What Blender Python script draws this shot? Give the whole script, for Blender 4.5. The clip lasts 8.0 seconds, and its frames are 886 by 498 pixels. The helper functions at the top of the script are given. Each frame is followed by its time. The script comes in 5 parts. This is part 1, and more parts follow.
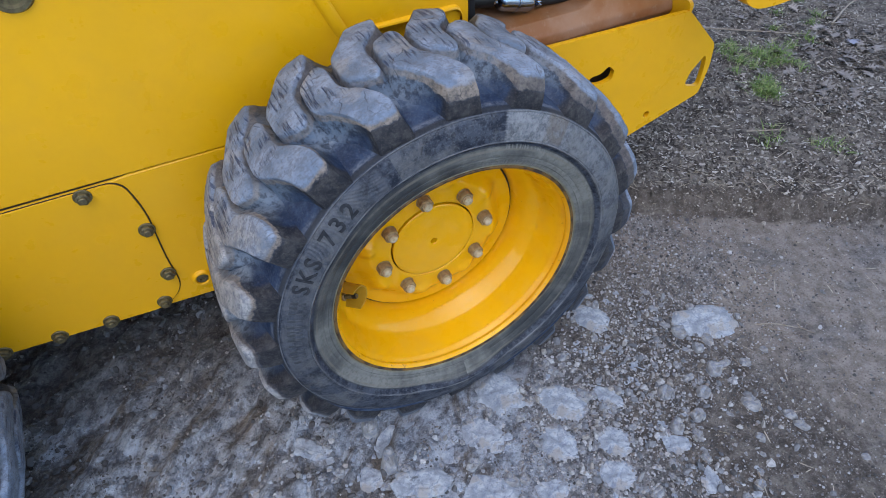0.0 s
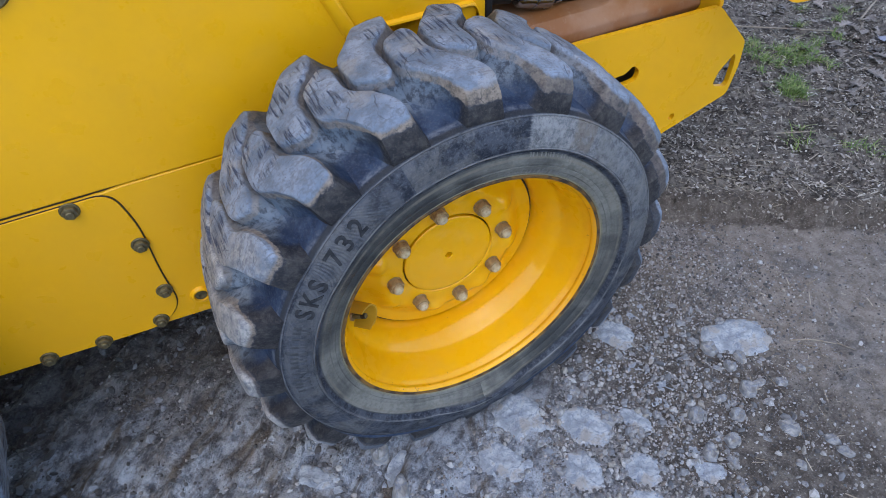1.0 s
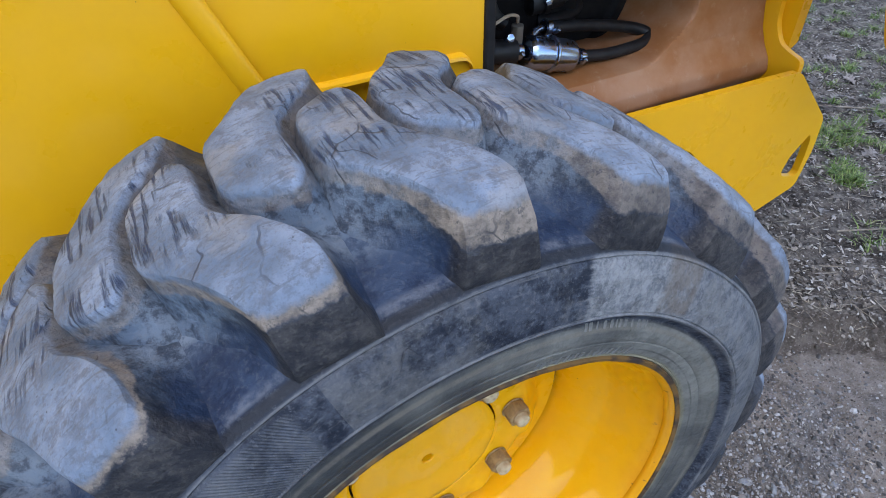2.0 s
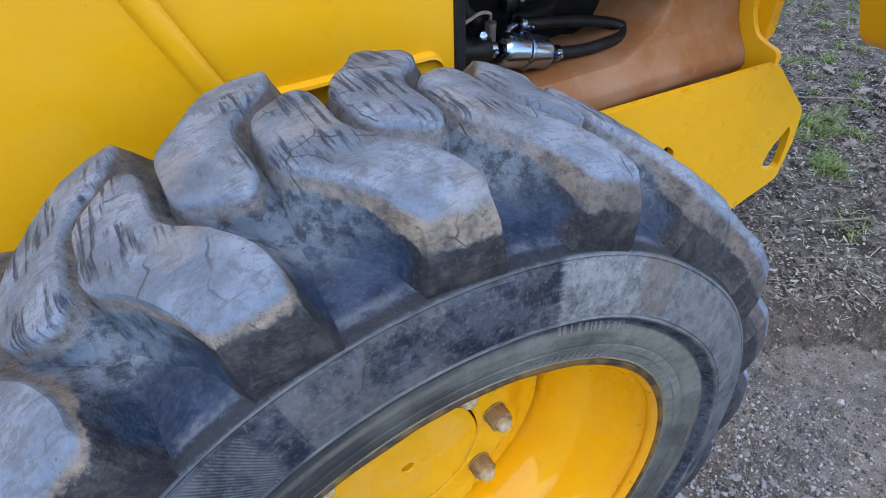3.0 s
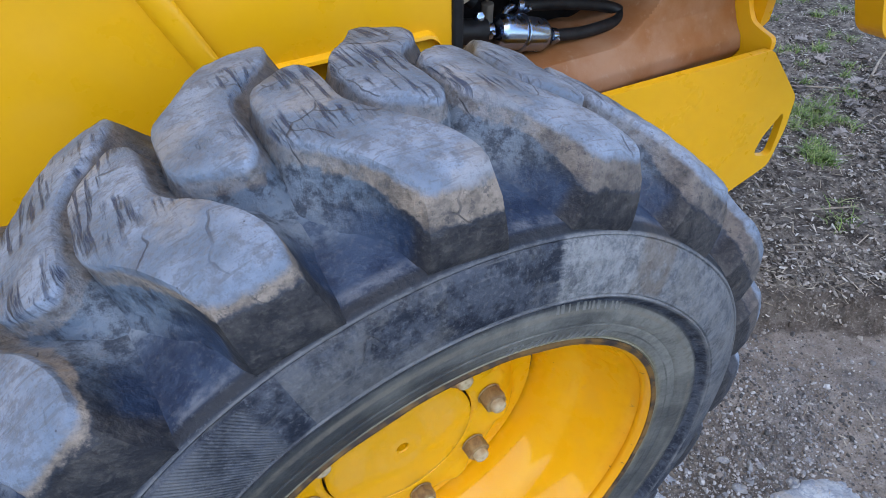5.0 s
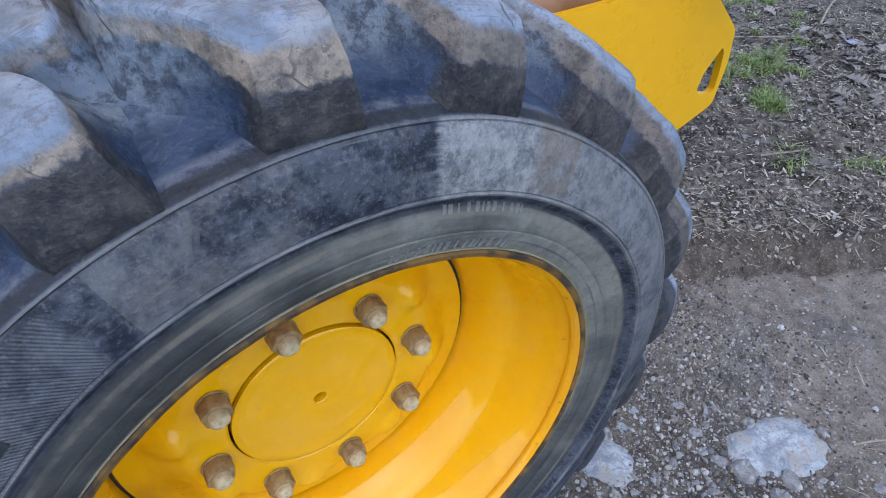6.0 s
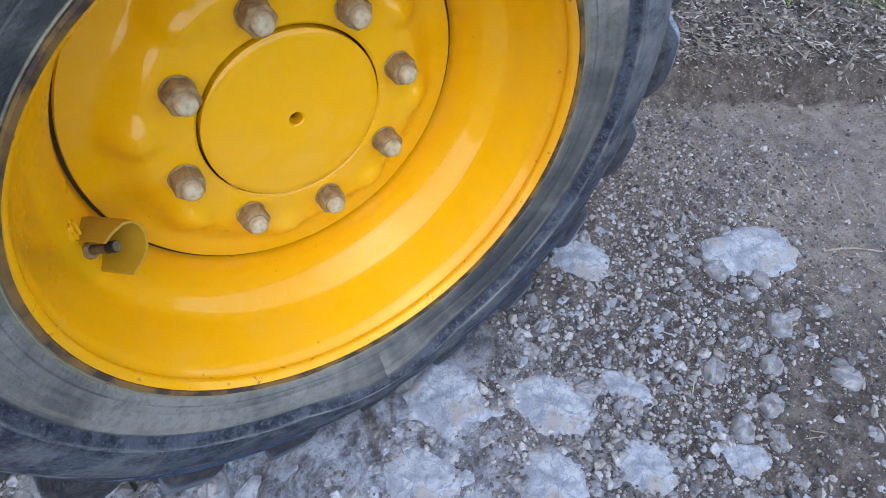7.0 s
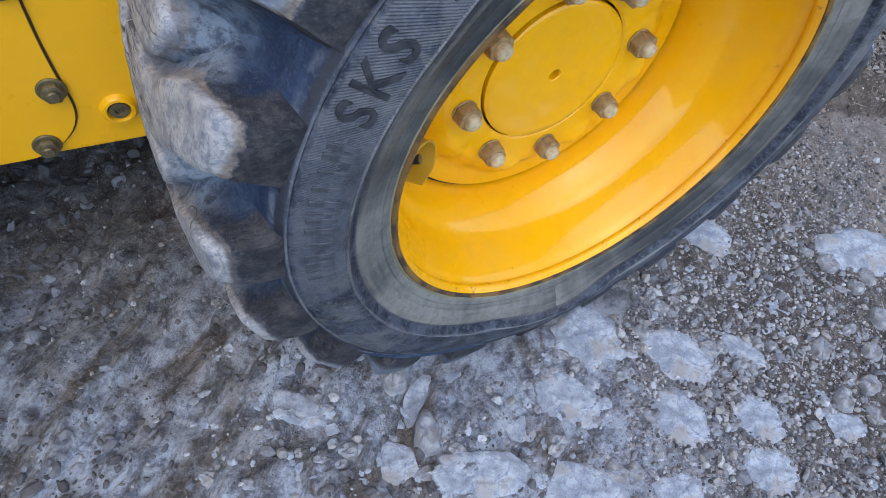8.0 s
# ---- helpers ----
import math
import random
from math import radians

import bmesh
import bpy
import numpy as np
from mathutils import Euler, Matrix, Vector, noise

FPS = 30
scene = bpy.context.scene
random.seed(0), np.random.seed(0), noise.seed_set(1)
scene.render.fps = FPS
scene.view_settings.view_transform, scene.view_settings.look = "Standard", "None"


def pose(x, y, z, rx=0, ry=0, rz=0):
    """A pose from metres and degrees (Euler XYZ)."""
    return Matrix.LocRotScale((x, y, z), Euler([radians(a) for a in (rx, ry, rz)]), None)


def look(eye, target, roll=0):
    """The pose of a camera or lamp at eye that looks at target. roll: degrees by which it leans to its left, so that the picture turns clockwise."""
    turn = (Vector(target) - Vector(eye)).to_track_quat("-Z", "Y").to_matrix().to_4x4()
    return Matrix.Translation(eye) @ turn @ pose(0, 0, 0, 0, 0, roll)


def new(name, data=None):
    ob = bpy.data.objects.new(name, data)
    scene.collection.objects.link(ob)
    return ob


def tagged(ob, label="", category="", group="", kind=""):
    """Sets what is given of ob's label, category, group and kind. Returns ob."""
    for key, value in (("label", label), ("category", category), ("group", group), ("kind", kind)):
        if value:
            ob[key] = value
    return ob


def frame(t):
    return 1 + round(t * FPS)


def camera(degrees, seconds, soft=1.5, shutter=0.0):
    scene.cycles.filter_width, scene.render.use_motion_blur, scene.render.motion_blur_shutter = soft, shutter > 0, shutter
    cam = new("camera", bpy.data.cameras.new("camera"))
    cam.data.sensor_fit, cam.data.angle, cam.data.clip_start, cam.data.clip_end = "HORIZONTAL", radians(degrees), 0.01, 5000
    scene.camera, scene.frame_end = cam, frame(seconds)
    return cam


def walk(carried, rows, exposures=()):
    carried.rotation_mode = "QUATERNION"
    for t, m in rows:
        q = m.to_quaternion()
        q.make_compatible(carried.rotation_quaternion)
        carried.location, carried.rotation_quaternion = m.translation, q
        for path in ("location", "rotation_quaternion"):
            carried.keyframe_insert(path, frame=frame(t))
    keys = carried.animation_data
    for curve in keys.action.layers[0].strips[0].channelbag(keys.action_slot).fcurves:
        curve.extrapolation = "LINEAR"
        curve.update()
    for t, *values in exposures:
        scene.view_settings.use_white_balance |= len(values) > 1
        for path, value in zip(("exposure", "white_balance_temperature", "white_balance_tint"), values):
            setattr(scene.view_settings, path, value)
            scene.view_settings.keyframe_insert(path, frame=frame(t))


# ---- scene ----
cam = camera(72.8, 8.0, soft=0.8)
PATH = [
    (0, (-0.316, -0.669, 1.11), (0.29, 0.584, -0.327), -2.0),
    (0.5, (-0.318, -0.671, 1.112), (0.272, 0.59, -0.324), -2.5),
    (1, (-0.297, -0.6, 1.07), (0.289, 0.666, -0.362), -2.9),
    (1.5, (-0.225, -0.396, 0.954), (0.458, 0.965, -0.343), -1.5),
    (2, (-0.137, -0.286, 0.888), (0.581, 1.093, -0.37), -1.2),
    (3.5, (-0.117, -0.282, 0.876), (0.643, 1.075, -0.381), -2.0),
    (4, (-0.129, -0.292, 0.866), (0.636, 1.046, -0.408), -0.9),
    (5.5, (-0.115, -0.278, 0.88), (0.65, 1.043, -0.413), -1.0),
    (6, (-0.077, -0.314, 0.808), (0.735, 0.947, -0.514), -2.0),
    (6.2, (-0.077, -0.332, 0.769), (0.774, 0.849, -0.591), -0.9),
    (6.5, (-0.081, -0.355, 0.723), (0.722, 0.758, -0.731), -1.0),
    (6.8, (-0.107, -0.371, 0.692), (0.598, 0.596, -0.709), 0.2),
    (7, (-0.136, -0.375, 0.678), (0.619, 0.63, -0.878), 2.9),
    (7.2, (-0.171, -0.374, 0.669), (0.697, 0.735, -1.154), 5.6),
    (7.5, (-0.234, -0.373, 0.666), (0.474, 0.585, -0.941), 8.5),
    (8, (-0.357, -0.344, 0.723), (0.324, 0.608, -0.898), 10.2),
]
walk(cam, [(t, look(eye, target, roll)) for t, eye, target, roll in PATH],
     exposures=[(0.0, 0.48, 6500.0, 10.0), (1.0, 0.47, 6500.0, 10.0), (1.5, 0.47, 6500.0, 10.0), (2.0, 0.60, 6500.0, 10.0), (3.5, 0.68, 6500.0, 10.0), (5.5, 0.64, 6500.0, 10.0), (6.0, 0.68, 6500.0, 10.0), (6.5, 0.82, 6500.0, 10.0), (8.0, 0.74, 6500.0, 10.0)])

# ---- light ----
world = bpy.data.worlds.new("sky")
scene.world = world
world.use_nodes = True
wn, wl = world.node_tree.nodes, world.node_tree.links
sky = wn.new("ShaderNodeTexSky")
sky.sky_type, sky.sun_disc = "NISHITA", False
SUN_ELEVATION, SUN_AZIMUTH = 62.0, 205.0
sky.sun_elevation, sky.sun_rotation = radians(SUN_ELEVATION), radians(SUN_AZIMUTH)
sky.dust_density, sky.air_density = 1.0, 1.0
wl.new(sky.outputs[0], wn["Background"].inputs[0])
wn["Background"].inputs[1].default_value = 0.25
sun = new("sun", bpy.data.lights.new("sun", "SUN"))
sun.data.energy, sun.data.angle, sun.data.color = 0.60, radians(65), (1.0, 0.95, 0.88)
az, el = radians(SUN_AZIMUTH), radians(SUN_ELEVATION)
toward = Vector((math.sin(az) * math.cos(el), math.cos(az) * math.cos(el), math.sin(el)))
sun.matrix_world = look(toward * 20, (0, 0, 0))


# ---- helpers of this scene ----
def fade(a, b, v):
    u = np.clip((np.asarray(v, float) - a) / (b - a), 0, 1)
    return u * u * (3 - 2 * u)


def lattice(ix, iy, seed):
    h = (ix.astype(np.int64) * 374761393 + iy.astype(np.int64) * 668265263 + seed * 2147483) & 0xFFFFFFFF
    h = ((h ^ (h >> 13)) * 1274126177) & 0xFFFFFFFF
    return ((h ^ (h >> 16)) & 0xFFFF) / 65535.0


def vnoise(x, y, size, seed=0):
    """Smooth noise from -1 to 1 with cells of that size."""
    x, y = np.asarray(x, float) / size, np.asarray(y, float) / size
    ix, iy = np.floor(x), np.floor(y)
    fx, fy = x - ix, y - iy
    fx, fy = fx * fx * (3 - 2 * fx), fy * fy * (3 - 2 * fy)
    a, b = lattice(ix, iy, seed), lattice(ix + 1, iy, seed)
    c, d = lattice(ix, iy + 1, seed), lattice(ix + 1, iy + 1, seed)
    return 2 * ((a * (1 - fx) + b * fx) * (1 - fy) + (c * (1 - fx) + d * fx) * fy) - 1


def finish(name, bm, material, smooth=True):
    me = bpy.data.meshes.new(name)
    bmesh.ops.recalc_face_normals(bm, faces=bm.faces)
    for f in bm.faces:
        f.smooth = smooth
    bm.to_mesh(me)
    bm.free()
    for m in material if isinstance(material, (list, tuple)) else [material]:
        me.materials.append(m)
    if smooth:
        me.set_sharp_from_angle(angle=radians(38))
    return me


def part(name, bm, material, parent=None, label="", smooth=True):
    """Links a bmesh (or a mesh) as one object under a thing or a part."""
    me = bm if isinstance(bm, bpy.types.Mesh) else finish(name, bm, material, smooth)
    ob = new(name, me)
    ob.parent = parent
    return tagged(ob, label)


def lathe(profile, segs=96, closed=False, bm=None):
    """Turns a profile of (radius, y) round the y axis."""
    bm = bm or bmesh.new()
    rings = []
    for r, y in profile:
        rings.append([bm.verts.new((r * math.cos(2 * math.pi * i / segs), y, r * math.sin(2 * math.pi * i / segs))) for i in range(segs)])
    pairs = list(zip(rings, rings[1:])) + ([(rings[-1], rings[0])] if closed else [])
    for a, b in pairs:
        for i in range(segs):
            bm.faces.new((a[i], a[(i + 1) % segs], b[(i + 1) % segs], b[i]))
    return bm


def rounded(points, r, n=4):
    """A closed outline with its corners rounded by about r."""
    out, k = [], len(points)
    for i in range(k):
        p, a, b = Vector(points[i]), Vector(points[i - 1]), Vector(points[(i + 1) % k])
        da, db = min(r, (a - p).length * 0.45), min(r, (b - p).length * 0.45)
        s, e = p + (a - p).normalized() * da, p + (b - p).normalized() * db
        for j in range(n + 1):
            t = j / n
            out.append(tuple(s * (1 - t) ** 2 + p * 2 * t * (1 - t) + e * t * t))
    return out


def plate(outline, y0, y1, holes=(), bevel=0.0015):
    """A plate in the x-z plane from y0 (towards the viewer) to y1, with holes through it."""
    bm = bmesh.new()
    edges = []
    for loop in (outline, *holes):
        vs = [bm.verts.new((x, y0, z)) for x, z in loop]
        edges += [bm.edges.new((vs[i], vs[(i + 1) % len(vs)])) for i in range(len(vs))]
    bmesh.ops.triangle_fill(bm, use_beauty=True, use_dissolve=False, edges=edges)
    made = bmesh.ops.extrude_face_region(bm, geom=bm.faces[:])
    bmesh.ops.translate(bm, vec=(0, y1 - y0, 0), verts=[v for v in made["geom"] if isinstance(v, bmesh.types.BMVert)])
    bmesh.ops.recalc_face_normals(bm, faces=bm.faces)
    if bevel:
        rim = [e for e in bm.edges if len(e.link_faces) == 2 and e.calc_face_angle() > 1.0 and abs(e.verts[0].co.y - e.verts[1].co.y) < 1e-6]
        bmesh.ops.bevel(bm, geom=rim, offset=bevel, segments=2, affect="EDGES", profile=0.5, clamp_overlap=True)
    return bm


def tube(points, radius, segs=12, bm=None, caps=True):
    """A round tube along a smoothed line of points."""
    bm = bm or bmesh.new()
    pts = [Vector(p) for p in points]
    line = []
    for i in range(len(pts) - 1):
        p0, p1, p2, p3 = pts[max(i - 1, 0)], pts[i], pts[i + 1], pts[min(i + 2, len(pts) - 1)]
        for j in range(6):
            t = j / 6
            line.append(0.5 * (2 * p1 + (p2 - p0) * t + (2 * p0 - 5 * p1 + 4 * p2 - p3) * t * t + (3 * p1 - p0 - 3 * p2 + p3) * t ** 3))
    line.append(pts[-1])
    rings, up = [], Vector((0.123, 0.31, 0.94))
    for i, p in enumerate(line):
        d = (line[min(i + 1, len(line) - 1)] - line[max(i - 1, 0)]).normalized()
        a = d.cross(up).normalized()
        b = a.cross(d)
        r = radius[0] + (radius[1] - radius[0]) * i / (len(line) - 1) if isinstance(radius, tuple) else radius
        rings.append([bm.verts.new(p + (a * math.cos(2 * math.pi * k / segs) + b * math.sin(2 * math.pi * k / segs)) * r) for k in range(segs)])
    for u, w in zip(rings, rings[1:]):
        for k in range(segs):
            bm.faces.new((u[k], u[(k + 1) % segs], w[(k + 1) % segs], w[k]))
    if caps:
        bm.faces.new(rings[0])
        bm.faces.new(rings[-1][::-1])
    return bm


def prism(sides, radius, length, bevel=0.001, turn=0.0):
    """An upright prism along -y, from y = 0 to y = -length, with bevelled edges."""
    bm = bmesh.new()
    ring = [bm.verts.new((radius * math.cos(turn + 2 * math.pi * i / sides), 0, radius * math.sin(turn + 2 * math.pi * i / sides))) for i in range(sides)]
    f = bm.faces.new(ring)
    made = bmesh.ops.extrude_face_region(bm, geom=[f])
    bmesh.ops.translate(bm, vec=(0, -length, 0), verts=[v for v in made["geom"] if isinstance(v, bmesh.types.BMVert)])
    if bevel:
        bmesh.ops.bevel(bm, geom=bm.edges[:], offset=bevel, segments=2, affect="EDGES", profile=0.5)
    return bm


def along(bm, at, way):
    """Turns a part built along -y so that it points that way from a place."""
    m = Matrix.Translation(at) @ Vector((0, -1, 0)).rotation_difference(Vector(way)).to_matrix().to_4x4()
    bmesh.ops.transform(bm, matrix=m, verts=bm.verts)
    return bm


# ---- materials ----
class Nodes:
    """A node material with short calls."""

    def __init__(self, name):
        self.mat = bpy.data.materials.new(name)
        self.mat.use_nodes = True
        self.n, self.l = self.mat.node_tree.nodes, self.mat.node_tree.links
        self.bsdf = self.n["Principled BSDF"]
        self.co = self.n.new("ShaderNodeTexCoord").outputs["Object"]

    def link(self, a, b):
        if hasattr(a, "links"):
            self.l.new(a, b)
        else:
            b.default_value = a if not isinstance(a, tuple) or len(a) == 4 else (*a, 1.0)

    def noise(self, scale, detail=4.0, rough=0.55, co=None, distortion=0.0):
        n = self.n.new("ShaderNodeTexNoise")
        n.inputs["Scale"].default_value, n.inputs["Detail"].default_value = scale, detail
        n.inputs["Roughness"].default_value, n.inputs["Distortion"].default_value = rough, distortion
        self.l.new(co or self.co, n.inputs["Vector"])
        return n.outputs["Fac"]

    def cells(self, scale, co=None, out="Distance", feature="F1"):
        n = self.n.new("ShaderNodeTexVoronoi")
        n.feature = feature
        n.inputs["Scale"].default_value = scale
        self.l.new(co or self.co, n.inputs["Vector"])
        return n.outputs[out]

    def stretch(self, sx, sy, sz, co=None, shift=None):
        n = self.n.new("ShaderNodeMapping")
        n.inputs["Scale"].default_value = (sx, sy, sz)
        self.l.new(co or self.co, n.inputs["Vector"])
        if shift is not None:
            self.l.new(shift, n.inputs["Location"])
        return n.outputs[0]

    def band(self, v, a, b, lo=0.0, hi=1.0):
        n = self.n.new("ShaderNodeMapRange")
        n.interpolation_type = "SMOOTHSTEP"
        for k, x in zip(("From Min", "From Max", "To Min", "To Max"), (a, b, lo, hi)):
            n.inputs[k].default_value = x
        self.l.new(v, n.inputs["Value"])
        return n.outputs[0]

    def math(self, op, a, b=0.0):
        n = self.n.new("ShaderNodeMath")
        n.operation = op
        self.link(a, n.inputs[0])
        self.link(b, n.inputs[1])
        return n.outputs[0]

    def mix(self, f, a, b):
        n = self.n.new("ShaderNodeMix")
        n.data_type = "RGBA"
        self.link(f, n.inputs["Factor"])
        self.link(a, n.inputs["A"])
        self.link(b, n.inputs["B"])
        return n.outputs["Result"]

    def axis(self, k, co=None):
        n = self.n.new("ShaderNodeSeparateXYZ")
        self.l.new(co or self.co, n.inputs[0])
        return n.outputs[k]

    def bump(self, v, strength, distance=0.002):
        n = self.n.new("ShaderNodeBump")
        n.inputs["Strength"].default_value, n.inputs["Distance"].default_value = strength, distance
        self.l.new(v, n.inputs["Height"])
        self.l.new(n.outputs[0], self.bsdf.inputs["Normal"])

    def ramp(self, v, stops):
        n = self.n.new("ShaderNodeValToRGB")
        e = n.color_ramp.elements
        while len(e) < len(stops):
            e.new(0.5)
        for k, (p, c) in zip(e, stops):
            k.position, k.color = p, (*c, 1.0)
        self.l.new(v, n.inputs[0])
        return n.outputs[0]

    def island(self):
        return self.n.new("ShaderNodeNewGeometry").outputs["Random Per Island"]

    def any_object(self):
        return self.n.new("ShaderNodeObjectInfo").outputs["Random"]

    def done(self, colour, rough=0.5, metal=0.0, spec=None):
        self.link(colour, self.bsdf.inputs["Base Color"])
        self.link(rough, self.bsdf.inputs["Roughness"])
        self.link(metal, self.bsdf.inputs["Metallic"])
        if spec is not None:
            self.link(spec, self.bsdf.inputs["Specular IOR Level"])
        return self.mat


def paint_material(name, colour, dusty, dust, rough, specks=True):
    k = Nodes(name)
    c = k.mix(k.band(k.noise(3.0, 3), 0.3, 0.7), colour, tuple(v * 0.93 for v in colour))
    film = k.math("MULTIPLY", k.band(k.noise(11.0, 6, 0.6), 0.42, 0.75), dusty)
    c = k.mix(film, c, dust)
    if specks:
        chip = k.math("MULTIPLY", k.band(k.cells(55.0), 0.045, 0.02), k.band(k.noise(9.0, 2), 0.56, 0.62))
        c = k.mix(chip, c, (0.13, 0.075, 0.03))
    k.bump(k.noise(420.0, 2), 0.04, 0.0006)
    return k.done(c, k.math("ADD", k.band(k.noise(26.0, 5), 0.3, 0.75, rough - 0.05, rough + 0.14), k.math("MULTIPLY", film, 0.35)))


YELLOW = paint_material("yellow_paint", (0.83, 0.425, 0.005), 0.09, (0.62, 0.37, 0.06), 0.30)


# valve guard's yellow: dusty, and darkened for the shade it stands in
SHADED_DUSTY_YELLOW = paint_material("shaded_dusty_yellow_paint", (0.40, 0.225, 0.010), 0.5, (0.27, 0.185, 0.06), 0.45)


def rim_material():
    """Glossy wheel paint, rusting along the edge of the barrel; the hub is the object's origin and y its axis."""
    k = Nodes("rim_yellow_paint")
    x, y, z = (k.axis(i) for i in range(3))
    r = k.math("SQRT", k.math("ADD", k.math("MULTIPLY", x, x), k.math("MULTIPLY", z, z)))
    colour, dark = (0.80, 0.400, 0.002), (0.76, 0.374, 0.002)
    c = k.mix(k.band(k.noise(5.0, 4), 0.35, 0.65), colour, dark)
    film = k.math("MULTIPLY", k.band(k.noise(16.0, 6, 0.65), 0.46, 0.72), 0.12)
    c = k.mix(film, c, (0.62, 0.42, 0.12))
    ring = k.math("ADD", r, k.math("MULTIPLY", k.math("SUBTRACT", k.noise(24.0, 6, 0.7), 0.5), 0.020))
    blush = k.math("MULTIPLY", k.math("MULTIPLY", k.band(ring, 0.2085, 0.2175), k.band(y, -0.03, -0.06)), k.band(k.math("ADD", k.noise(4.0, 3), k.math("MULTIPLY", x, 1.2)), 0.50, 0.68))
    c = k.mix(k.math("MULTIPLY", blush, 0.35), c, (0.62, 0.22, 0.012))
    spot = k.math("MULTIPLY", k.band(k.noise(130.0, 4, 0.6), 0.64, 0.69), k.band(ring, 0.209, 0.217))
    c = k.mix(k.math("MULTIPLY", spot, 0.6), c, (0.14, 0.055, 0.02))
    chip = k.math("MULTIPLY", k.band(k.cells(60.0), 0.05, 0.02), k.band(k.noise(9.0, 2), 0.58, 0.63))
    c = k.mix(chip, c, (0.20, 0.09, 0.03))
    k.bump(k.math("ADD", k.noise(420.0, 2), k.math("MULTIPLY", k.noise(30.0, 3), 3.0)), 0.05, 0.0006)
    k.bsdf.inputs["Coat Weight"].default_value, k.bsdf.inputs["Coat Roughness"].default_value = 0.65, 0.04
    return k.done(c, k.math("ADD", k.band(k.noise(26.0, 5), 0.3, 0.75, 0.24, 0.36), k.math("MULTIPLY", k.math("ADD", film, blush), 0.5)), spec=0.10)


RIM_YELLOW = rim_material()


def rust_edge_material():
    k = Nodes("rim_edge")
    f = k.band(k.noise(38.0, 5, 0.65), 0.42, 0.62)
    return k.done(k.mix(f, (0.16, 0.085, 0.02), (0.035, 0.022, 0.015)), 0.8)


RIM_EDGE = rust_edge_material()


